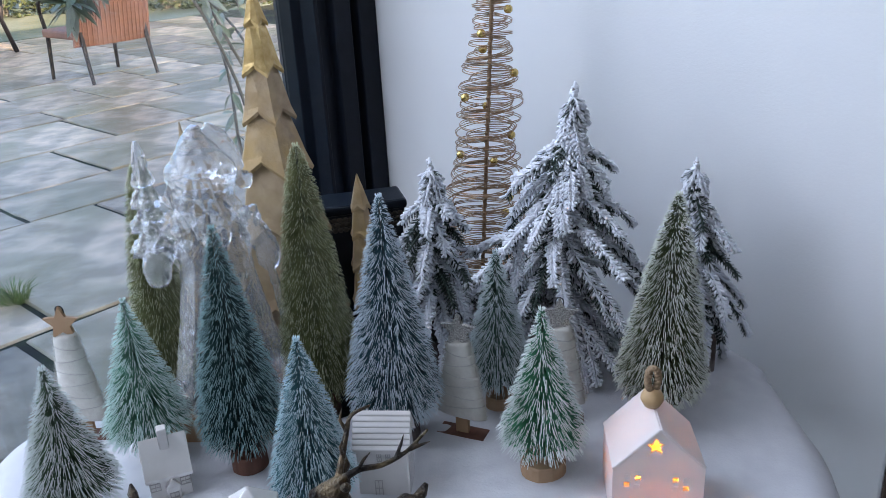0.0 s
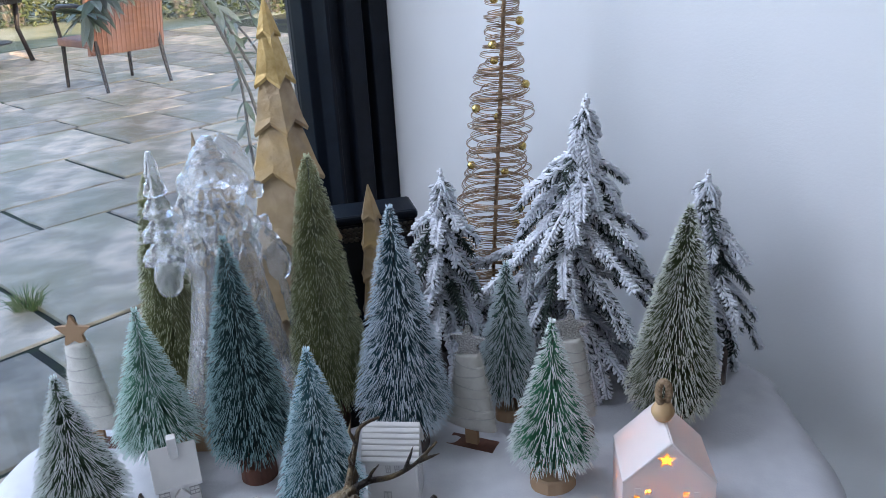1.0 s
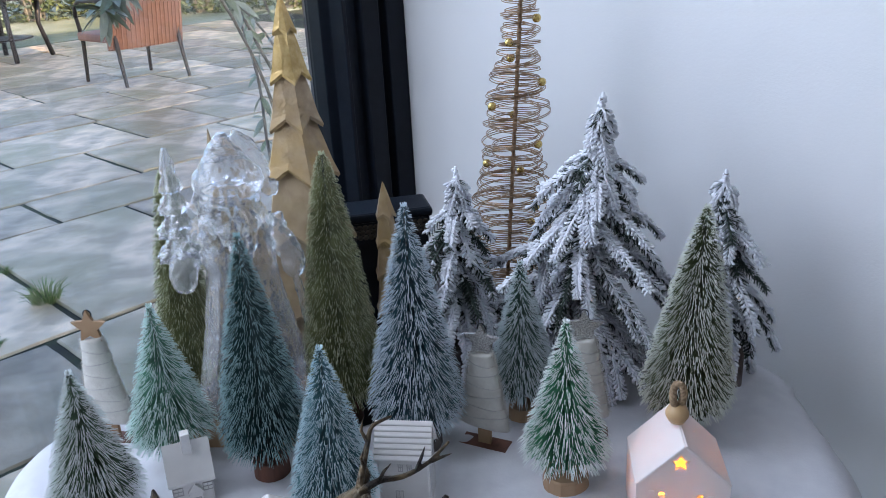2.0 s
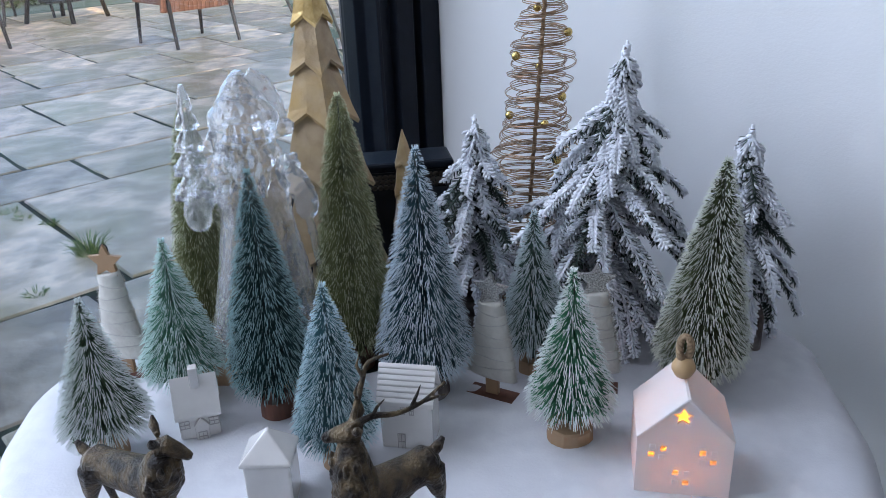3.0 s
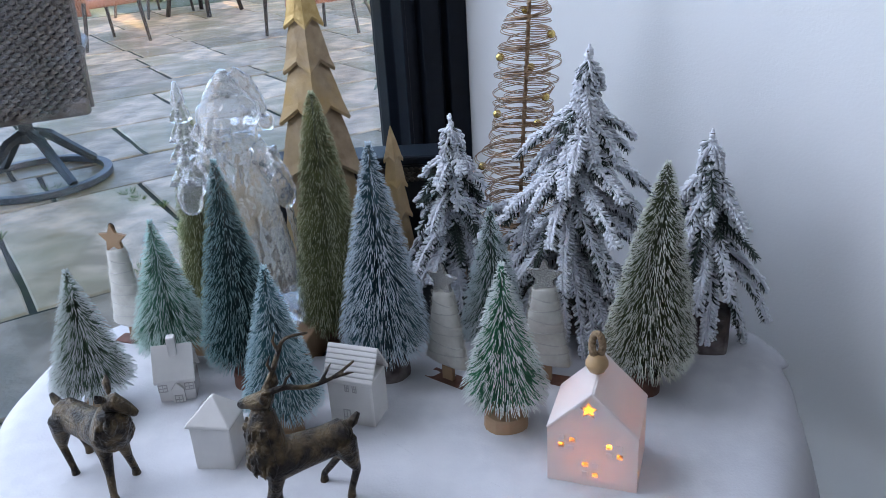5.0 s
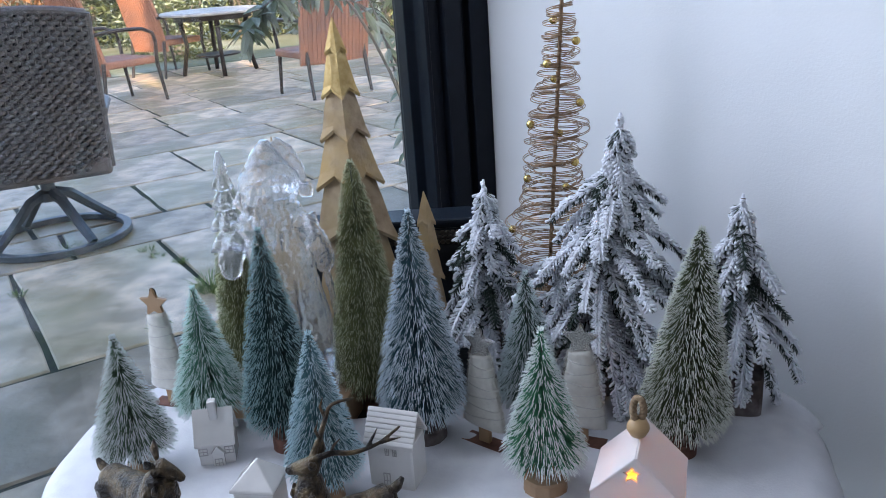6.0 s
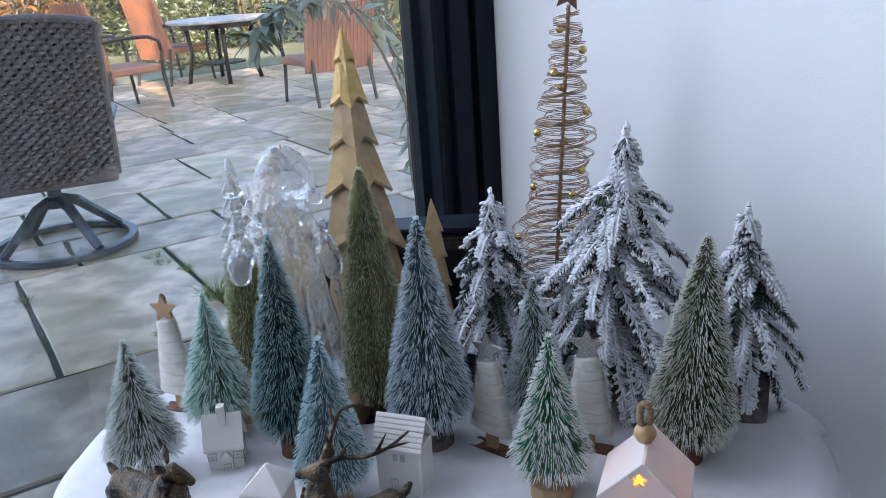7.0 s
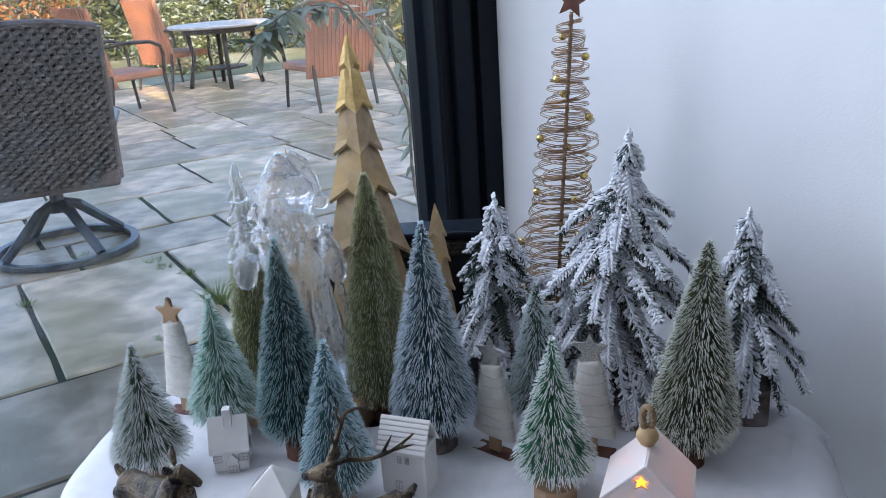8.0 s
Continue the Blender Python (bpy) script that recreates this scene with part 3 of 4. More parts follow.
# ---- black chest with a honeycomb band ----
def chest():
    t = thing("black_chest", pose(-0.041, 0.952, 0.692, 0, 0, 13), "black wooden chest with honeycomb beaded band", "chest")
    L, D, H = 0.262, 0.05, 0.170
    part("body", Shape().box((-L, 0, 0), (-0.006, D, H - 0.034)), M_BLACK, t, bevel=0.002)
    part("band", Shape().box((-L - 0.001, -0.001, H - 0.034), (-0.004, D, H - 0.012)), M_BLACK, t)
    part("lid", Shape().box((-L - 0.005, -0.006, H - 0.012), (0.0, D + 0.003, H)), M_FRAME, t, "smooth dark lid", bevel=0.004)
    s = Shape()
    s.rings([[(0.0037 * k * math.cos(math.tau * i / 6), -z, 0.0037 * k * math.sin(math.tau * i / 6)) for i in range(6)] for z, k in ((0, 1), (0.0012, 0.95), (0.0018, 0.6))])
    me = mesh_of("stud", s, mat("stud_bronze", (0.10, 0.085, 0.07), 0.45, 0.5, col2=(0.05, 0.045, 0.04), scale=200))
    for j in range(3):
        for i in range(38):
            ob = new("stud", me)
            ob.parent = t
            ob.location = (-L + 0.005 + i * 0.0067 + (0.00335 if j % 2 else 0), -0.001, H - 0.0305 + j * 0.0062)


chest()


# ---- clear figure on its wooden plinth ----
def clear_figure():
    s = Shape()
    s.lathe([(0.060, 0.0), (0.062, 0.006), (0.055, 0.03), (0.046, 0.07), (0.038, 0.11), (0.034, 0.145), (0.037, 0.155), (0.037, 0.166), (0.033, 0.170), (0.036, 0.185), (0.028, 0.205)], 28)
    for i in range(15):
        a = math.tau * i / 15
        s.tube([(0.057 * math.cos(a), 0.057 * math.sin(a), 0.004), (0.045 * math.cos(a), 0.045 * math.sin(a), 0.06), (0.034 * math.cos(a + 0.1), 0.034 * math.sin(a + 0.1), 0.13)], [0.0055, 0.0042, 0.0022], 6)
    s.ball((0.0, -0.010, 0.215), 0.031, 16, s=(1.0, 0.85, 1.05))
    rng = random.Random(3)
    for i in range(26):
        a = -math.pi / 2 + rng.uniform(-1.1, 1.1)
        z = rng.uniform(0.175, 0.225)
        s.tube([(0.026 * math.cos(a), -0.010 + 0.026 * math.sin(a), z + 0.012), (0.032 * math.cos(a), -0.012 + 0.03 * math.sin(a), z), (0.026 * math.cos(a), -0.012 + 0.028 * math.sin(a), z - 0.014)], [0.003, 0.006, 0.002], 6)
    s.lathe([(0.030, 0.222), (0.033, 0.230), (0.032, 0.240), (0.026, 0.246), (0.020, 0.257), (0.012, 0.269), (0.004, 0.278)], 20, at=(0.0, -0.004, 0))
    s.tube([(0.006, 0.0, 0.272), (0.020, 0.004, 0.262), (0.031, 0.006, 0.245), (0.036, 0.006, 0.232)], [0.010, 0.010, 0.007, 0.004], 8)
    s.ball((0.037, 0.004, 0.222), 0.0095, 10)
    # arms
    s.tube([(-0.026, 0, 0.188), (-0.044, -0.008, 0.168), (-0.050, -0.018, 0.150)], [0.015, 0.015, 0.013], 10)
    s.ball((-0.051, -0.020, 0.145), 0.0165, 12, s=(0.85, 0.8, 1.25))
    s.tube([(0.026, 0, 0.188), (0.043, -0.004, 0.172), (0.053, -0.006, 0.158)], [0.014, 0.013, 0.012], 10)
    s.ball((0.053, -0.006, 0.150), 0.0145, 12, s=(0.85, 0.8, 1.3))
    s.tube([(0.043, -0.002, 0.198), (0.052, -0.006, 0.15), (0.060, 0.0, 0.07), (0.066, 0.004, 0.002)], [0.005, 0.0042, 0.0042, 0.005], 7)
    # little tree in the arm
    for z, w in ((0.158, 0.026), (0.182, 0.022), (0.205, 0.017), (0.226, 0.0125), (0.243, 0.0085)):
        n = 14
        s.rings([[((-0.055 + (q * (1 if j % 2 else 0.8)) * math.cos(math.tau * j / n)), q * (1 if j % 2 else 0.8) * math.sin(math.tau * j / n) - 0.004, zz) for j in range(n)] for q, zz in ((w * 0.4, z - 0.004), (w, z), (w * 0.9, z + 0.004), (w * 0.35, z + 0.022))])
    s.ball((-0.055, -0.004, 0.262), 0.004, 8, s=(1, 1, 1.6))
    ob = solid("clear_figurine", s, M_ICE, pose(-0.222, 0.750, 0.733, 0, 0, 0), "clear acrylic robed figurine holding a little tree", "figurine", smooth=True)
    rm = ob.modifiers.new("fuse", "REMESH")
    rm.mode, rm.voxel_size, rm.use_smooth_shade = "VOXEL", 0.0013, True
    tx = bpy.data.textures.new("carving", "CLOUDS")
    tx.noise_scale, tx.noise_depth = 0.006, 2
    dp = ob.modifiers.new("carve", "DISPLACE")
    dp.texture, dp.strength, dp.mid_level, dp.texture_coords = tx, 0.0034, 0.5, "LOCAL"
    sm = ob.modifiers.new("soften", "SMOOTH")
    sm.factor, sm.iterations = 0.5, 1
    solid("plinth", Shape().box((-0.076, -0.058, 0), (0.076, 0.058, 0.0395)), M_WOOD, pose(-0.222, 0.752, 0.693), "pale wooden plinth under the clear figurine", "plinth", bevel=0.002)


clear_figure()


# ---- felt-wrapped trees with stars ----
def wool_tree(label, x, y, turn, h, star_mat, seed, ground=TOP):
    rng = random.Random(seed)
    t = thing("wool_tree", pose(x, y, ground, 0, 0, turn), label, "wool tree", "wool trees")
    lo, hi = 0.025, h - 0.012
    n, wraps = 18, 7
    s, bands = Shape(), Shape()
    rows = []
    for i in range(wraps * 5 + 1):
        f = i / (wraps * 5)
        z = lo + (hi - lo) * f
        hw = 0.0255 * (1 - f) + 0.0108 * f
        bulge = 0.0005 * abs(math.sin(math.pi * f * wraps))
        rows.append([((hw + bulge) * math.copysign(abs(math.cos(a)) ** 0.8, math.cos(a)), (0.0075 + bulge) * math.sin(a), z + 0.002 * math.cos(a) * ((i // 5) % 2 * 2 - 1)) for a in [math.tau * j / n for j in range(n)]])
    s.rings(rows)
    part("wool_body", s, M_WOOL, t, "cream wool roving wound in rounds", smooth=True)
    for k in range(1, wraps):
        f = k / wraps
        z, hw = lo + (hi - lo) * f, 0.0255 * (1 - f) + 0.0108 * f
        bands.tube([((hw + 0.0004) * math.cos(a), 0.0080 * math.sin(a), z + 0.0022 * math.cos(a) * (k % 2 * 2 - 1)) for a in [math.tau * j / 20 for j in range(20)]], 0.0006, 5, closed=True)
    part("yarn", bands, M_YARN, t, "thin glittery grey yarn")
    fuzz = Shape()
    for i in range(900):
        f, a = rng.random(), rng.choice((0, math.pi)) + rng.uniform(-0.5, 0.5)
        hw = 0.0255 * (1 - f) + 0.0108 * f
        p = Vector((hw * math.cos(a), 0.006 * math.sin(a), lo + (hi - lo) * f))
        fuzz.bristle(p, p + Vector((math.copysign(rng.uniform(0.0015, 0.004), math.cos(a)), rng.uniform(-0.002, 0.002), rng.uniform(-0.003, 0.003))), 0.00016, 0.00013, 0, 0)
    part("fuzz", fuzz, M_WOOL, t)
    part("star", star_shape(0.0185, 0.0088, 0.004, (0, -0.001, h)), star_mat, t, "star on top")
    part("cord", Shape().tube([(0.004 * math.cos(a), 0, h + 0.013 + 0.005 * math.sin(a)) for a in [math.tau * i / 12 for i in range(12)]], 0.0006, 4, closed=True), M_BLACK, t)
    part("stem", Shape().box((-0.0065, -0.0025, 0.005), (0.0065, 0.0025, lo + 0.006)), M_WOOD, t, bevel=0.0004)
    part("foot", Shape().box((-0.0245, -0.010, 0), (0.0245, 0.010, 0.0052)), M_REDWOOD, t, "laser-cut wooden foot with charred edge", bevel=0.0004)


wool_tree("cream wool wrapped tree with silver glitter star", 0.010, 0.688, -24, 0.117, M_GLITTER, 1)
wool_tree("cream wool wrapped tree with silver glitter star beside the wall trees", 0.107, 0.702, -8, 0.120, M_GLITTER, 2)
wool_tree("cream wool wrapped tree with plain wooden star", -0.370, 0.719, -4, 0.132, M_WOOD, 3)


# ---- ceramic houses ----
def flat_solid(outline, holes, th, k=0):
    """A slab of thickness th along +y from an outline in x, z, with holes cut through it."""
    bm = bmesh.new()
    edges = []
    for loop in [outline] + holes:
        vs = [bm.verts.new((x, 0, z)) for x, z in loop]
        edges += [bm.edges.new((vs[i], vs[(i + 1) % len(vs)])) for i in range(len(vs))]
    bmesh.ops.triangle_fill(bm, edges=edges, use_beauty=True)
    ex = bmesh.ops.extrude_face_region(bm, geom=bm.faces[:])
    bmesh.ops.translate(bm, verts=[e for e in ex["geom"] if isinstance(e, bmesh.types.BMVert)], vec=(0, th, 0))
    bmesh.ops.recalc_face_normals(bm, faces=bm.faces[:])
    bm.verts.index_update()
    s = Shape().add([tuple(v.co) for v in bm.verts], [tuple(v.index for v in f.verts) for f in bm.faces], k)
    bm.free()
    return s


def porcelain():
    """Thin unglazed porcelain that lets a candle's light glow through."""
    m = mat("thin_porcelain", (0.82, 0.77, 0.745), 0.5, col2=(0.79, 0.74, 0.715), scale=25, bump=0.0002, bscale=200)
    nt = m.node_tree
    tr, mx = nt.nodes.new("ShaderNodeBsdfTranslucent"), nt.nodes.new("ShaderNodeMixShader")
    tr.inputs[0].default_value = (0.95, 0.80, 0.70, 1)
    mx.inputs[0].default_value = 0.15
    out = nt.nodes["Material Output"]
    nt.links.new(nt.nodes["Principled BSDF"].outputs[0], mx.inputs[1])
    nt.links.new(tr.outputs[0], mx.inputs[2])
    nt.links.new(mx.outputs[0], out.inputs[0])
    return m


def glow(name, col, power):
    m = bpy.data.materials.new(name)
    m.use_nodes = True
    p = m.node_tree.nodes["Principled BSDF"]
    p.inputs["Emission Color"].default_value, p.inputs["Emission Strength"].default_value = (*col, 1), power
    return m


def lantern_house():
    W, D, E, A, TH = 0.0735, 0.064, 0.0560, 0.0930, 0.0028
    m = pose(0.1270, 0.5490, TOP + 0.001, 0, 0, -5)
    t = thing("tealight_house", m, "white porcelain house lantern glowing with candlelight", "lantern")
    M = porcelain()
    cx = W / 2
    gable = [(0, 0), (W, 0), (W, E), (cx, A), (0, E)]
    star = [(cx - 0.003 + (0.0082 if i % 2 == 0 else 0.0036) * math.sin(math.tau * i / 10), 0.0765 + (0.0082 if i % 2 == 0 else 0.0036) * math.cos(math.tau * i / 10)) for i in range(10)]

    def sq(x, z, r=0.0024):
        return [(x - r, z - r), (x + r, z - r), (x + r, z + r), (x - r, z + r)]

    holes = [star, sq(0.0115, 0.0405), sq(0.0205, 0.0465), sq(0.0505, 0.0445), sq(0.0590, 0.0360), sq(0.0310, 0.0240), sq(0.0395, 0.0150)]
    body = part("front_wall", flat_solid(gable, holes, TH), M, t, "gable front with star and window cut-outs")
    dents = Shape()
    for x, z in ((0.0195, 0.0385), (0.0120, 0.0480), (0.0505, 0.0360), (0.0590, 0.0445), (0.0310, 0.0150), (0.0395, 0.0240)):
        dents.box((x - 0.0024, -0.0005, z - 0.0024), (x + 0.0024, 0.001, z + 0.0024))
    part("pane_relief", dents, M, body, "closed window panes", bevel=0.0004)
    b = part("back_wall", flat_solid(gable, [], TH), M, t)
    b.location = (0, D - TH, 0)
    part("side_wall", Shape().box((0, TH, 0), (TH, D - TH, E)), M, t)
    part("side_wall", Shape().box((W - TH, TH, 0), (W, D - TH, E)), M, t)
    part("floor_plate", Shape().box((TH, TH, 0), (W - TH, D - TH, 0.002)), M, t)
    sl = Vector((cx, 0, A - E)).normalized()
    nn = Vector((-sl.z, 0, sl.x))
    for sgn in (-1, 1):
        def at(f, up, y):
            q = Vector((0, y, E)).lerp(Vector((cx, y, A)), f) + nn * up
            return q if sgn < 0 else Vector((W - q.x, q.y, q.z))
        vs = [at(f, up, y) for y in (-0.0006, D + 0.0006) for f, up in ((-0.01, -TH * 0.6), (-0.01, 0.0010), (1.0, 0.0010), (1.0, -TH * 0.6))]
        fs = [(0, 1, 2, 3), (7, 6, 5, 4), (0, 4, 5, 1), (1, 5, 6, 2), (2, 6, 7, 3), (3, 7, 4, 0)]
        part("roof_slope", Shape().add(vs, fs), M, t, "smooth white roof slope", bevel=0.001)
    kx, ky = cx - 0.002, D * 0.52
    knob = part("bead", Shape().lathe([(0.0028, A - 0.001), (0.0065, A + 0.0015), (0.0094, A + 0.007), (0.0094, A + 0.010), (0.0068, A + 0.0155), (0.0028, A + 0.0172)], 24, at=(kx, ky, 0)), M_BEAD, t, "turned wooden bead", smooth=True)
    rope = Shape()
    for ph in (0, 2.09, 4.19):
        pts = []
        for i in range(60):
            a = math.tau * i / 60
            c = Vector((kx + 0.0042 * math.sin(a), ky + 0.001 * math.sin(2 * a), A + 0.0255 - 0.0105 * math.cos(a)))
            pts.append(c + Vector((math.cos(a * 6 + ph), math.sin(a * 6 + ph), 0)) * 0.0016)
        rope.tube(pts, 0.0018, 6, closed=True)
    part("rope_loop", rope, M_ROPE, t, "twisted jute loop", smooth=True)
    c = thing("tea_light", m @ pose(cx, D * 0.5, 0.002), "small lit tea light inside the house", "candle")
    part("cup", Shape().lathe([(0.017, 0), (0.017, 0.012), (0.0155, 0.012), (0.0155, 0.009), (0.001, 0.009)], 24), mat("tea_cup", (0.7, 0.7, 0.7), 0.4, 0.3), c)
    part("flame", Shape().lathe([(0.001, 0.010), (0.0042, 0.014), (0.0036, 0.020), (0.0005, 0.028)], 12), glow("flame_glow", (1.0, 0.27, 0.02), 62.0), c, "warm orange flame", smooth=True)


lantern_house()


def hut(label, m, w, d, eave, peak, kind):
    t = thing("ceramic_house", m, label, "ceramic house", "white ceramic houses")
    part("body", Shape().box((0, 0, 0), (w, d, eave)), M_CERAMIC, t, bevel=0.0018)
    if kind == "hip":
        o = 0.0022
        s = Shape().rings([[(-o, -o, eave), (w + o, -o, eave), (w + o, d + o, eave), (-o, d + o, eave)], [(-o, -o, eave + 0.003), (w + o, -o, eave + 0.003), (w + o, d + o, eave + 0.003), (-o, d + o, eave + 0.003)],
                           [(w * 0.47, d * 0.45, peak), (w * 0.53, d * 0.45, peak), (w * 0.53, d * 0.6, peak), (w * 0.47, d * 0.6, peak)]])
        part("roof", s, M_CERAMIC, t, bevel=0.0014)
    else:
        o, rows = 0.0025, (7 if kind == "tiled" else 1)
        for side in (0, 1):
            for i in range(rows):
                f0, f1 = i / rows, (i + 1) / rows
                y0, y1 = -o + (d / 2 + o) * f0, -o + (d / 2 + o) * f1
                z0, z1 = eave - 0.002 + (peak - eave + 0.002) * f0, eave - 0.002 + (peak - eave + 0.002) * f1
                lip = 0.0012 if kind == "tiled" else 0.0
                q = [(-o, y0, z0 - 0.002), (-o, y0, z0 + lip + 0.0014), (-o, y1, z1 + 0.0014), (-o, y1, z1 - 0.002)]
                if side:
                    q = [(x, d - y, z) for x, y, z in q][::-1]
                part("tile_course" if kind == "tiled" else "roof_slope", Shape().rings([q, [(x + w + 2 * o, y, z) for x, y, z in q]]), M_CERAMIC, t, bevel=0.0007)
    if kind == "cottage":
        part("chimney", Shape().box((w * 0.40, d * 0.30, peak - 0.012), (w * 0.64, d * 0.62, peak + 0.011)), M_CERAMIC, t, bevel=0.0014)
        p = Shape().box((w * 0.38, -0.0035, 0), (w * 0.72, 0.001, 0.017)).add([(w * 0.36, -0.0045, 0.017), (w * 0.74, -0.0045, 0.017), (w * 0.55, -0.0045, 0.026), (w * 0.36, 0.002, 0.017), (w * 0.74, 0.002, 0.017), (w * 0.55, 0.002, 0.026)], ((0, 1, 2), (5, 4, 3), (0, 3, 4, 1), (1, 4, 5, 2), (2, 5, 3, 0)))
        part("porch", p, M_CERAMIC, t, bevel=0.0006)
        spots = ((w * 0.14, 0.0185, 0.0046, 0.0042), (w * 0.86, 0.0185, 0.0046, 0.0042), (w * 0.55, 0.0062, 0.0040, 0.0052))
        y = (0.0, 0.0, -0.0035)
    else:
        spots = ((w * 0.45, 0.043, 0.0022, 0.0042), (w * 0.62, 0.043, 0.0022, 0.0042), (w * 0.40, 0.0105, 0.0036, 0.0085)) if kind == "tiled" else ()
        y = (0.0, 0.0, 0.0)
    for (cx, cz, hw, hh), yy in zip(spots, y):
        rim = [(cx - hw, cz - hh), (cx + hw, cz - hh), (cx + hw, cz + hh), (cx - hw, cz + hh)]
        q = 0.0008
        inner = [(cx - hw + q, cz - hh + q), (cx + hw - q, cz - hh + q), (cx + hw - q, cz + hh - q), (cx - hw + q, cz + hh - q)]
        win = part("window", flat_solid(rim, [inner], 0.0011), M_LINE, t, "scribed window frame")
        win.location = (0, yy - 0.0006, 0)
        part("bar", Shape().box((cx - 0.0003, 0, cz - hh + q), (cx + 0.0003, 0.001, cz + hh - q)), M_LINE, win)
        part("bar", Shape().box((cx - hw + q, 0, cz - 0.0003), (cx + hw - q, 0.0009, cz + 0.0003)), M_LINE, win)
    return t


hut("small white glazed ceramic hut with hipped roof", pose(-0.181, 0.513, TOP + 0.001, 0, 0, 4), 0.037, 0.034, 0.0465, 0.0700, "hip")
hut("white glazed ceramic cottage with chimney and porch", pose(-0.271, 0.604, TOP + 0.001, 0, 0, 21), 0.036, 0.030, 0.0285, 0.0590, "cottage")
hut("tall white glazed ceramic house with tiled roof", pose(-0.086, 0.601, TOP + 0.001, 0, 0, -6), 0.046, 0.034, 0.0515, 0.0785, "tiled")


def crumbs():
    """Dark specks shed by the trees, lying on the felt."""
    rng, s = random.Random(17), Shape()
    for _ in range(110):
        x, y, q = rng.uniform(-0.24, 0.27), rng.uniform(0.44, 0.66), rng.uniform(0.0004, 0.0011)
        s.ball((x, y, TOP + 0.0012), q, 6, s=(rng.uniform(0.7, 1.8), 1, 0.8))
    solid("crumbs", s, M_BARK, pose(0, 0, 0), "dark crumbs scattered on the white felt", "crumbs", kind="stuff")


crumbs()


# ---- bronze deer ----
def deer(name, label, m, antlers, feet):
    """Body along x, facing -x, hooves on z = 0; the stag turns its head aside."""
    s = Shape()
    up = 0.0085 if antlers else 0.006
    s.tube([(-0.036, 0, 0.056 + up), (-0.026, 0, 0.053 + up), (-0.005, 0, 0.053 + up), (0.018, 0, 0.053 + up), (0.032, 0, 0.054 + up), (0.038, 0, 0.053 + up)], [0.012, 0.0175, 0.0152, 0.0138, 0.0142, 0.010], 24)
    if antlers:
        neck = [(-0.027, 0, 0.060), (-0.029, 0.003, 0.080), (-0.028, 0.006, 0.094), (-0.026, 0.009, 0.104)]
        head = [(-0.019, 0.005, 0.109), (-0.026, 0.010, 0.112), (-0.033, 0.015, 0.110), (-0.0385, 0.019, 0.108)]
    else:
        neck = [(-0.027, 0, 0.056), (-0.034, 0.002, 0.070), (-0.036, 0.003, 0.080), (-0.037, 0.003, 0.086)]
        head = [(-0.034, 0.003, 0.090), (-0.0405, -0.002, 0.0925), (-0.0465, -0.0070, 0.0860), (-0.0510, -0.0105, 0.0805)]
    s.tube(neck, [0.0178, 0.0158, 0.0124, 0.0090], 20)
    s.tube(head, [0.0068, 0.0080, 0.0056, 0.0040], 14)
    s.ball(head[-1], 0.0043, 8)
    hd = (Vector(head[-1]) - Vector(head[0])).normalized()
    sd = Vector((-hd.y, hd.x, 0)).normalized()
    h1 = Vector(head[1])
    for sg in (-1, 1):
        e = h1 - hd * 0.005 + sd * sg * 0.006 + Vector((0, 0, 0.003))
        s.tube([e, e - hd * 0.003 + sd * sg * 0.007 + Vector((0, 0, 0.005)), e - hd * 0.003 + sd * sg * 0.011 + Vector((0, 0, 0.011))], [0.0022, 0.0040, 0.001], 6)
    for x0, k, (fx, fy) in zip((-0.026, -0.024, 0.030, 0.028), (0, 0, 1, 1), feet):
        y = math.copysign(0.0085, fy)
        if k:
            pts = [(x0, y, 0.054 + up), (x0 + 0.004, y * 1.1, 0.036 + up), (x0 + 0.009 + (fx - 0.034) * 0.3, 0.5 * (y + fy), 0.026 + up * 0.5), (fx, fy, 0.011), (fx - 0.001, fy, 0.002)]
            rad = [0.0110, 0.0072, 0.0036, 0.0030, 0.0042]
        else:
            pts = [(x0, y, 0.052 + up), (x0 + (fx - x0) * 0.25, y * 1.1, 0.034 + up), (x0 + (fx - x0) * 0.6, 0.5 * (y + fy), 0.022 + up * 0.5), (fx, fy, 0.010), (fx - 0.001, fy, 0.002)]
            rad = [0.0090, 0.0058, 0.0038, 0.0032, 0.0043]
        s.tube(pts, rad, 9)
    s.tube([(0.036, 0, 0.060 + up), (0.043, 0, 0.064 + up), (0.048, 0, 0.070 + up)], [0.0048, 0.0045, 0.002], 7)
    rng = random.Random(4)
    for i in range(90):
        a, f = rng.uniform(-1.5, 1.5) + math.pi, rng.random()
        c = Vector(neck[0]).lerp(Vector(neck[2]), f)
        rr = 0.0178 - 0.0045 * f
        p = c + Vector((rr * math.cos(a), rr * math.sin(a), 0))
        s.tube([p + Vector((0, 0, 0.004)), p + Vector((0.0012 * math.cos(a), 0.0012 * math.sin(a), 0)), p - Vector((0, 0, 0.005))], [0.0012, 0.0019, 0.0006], 5)
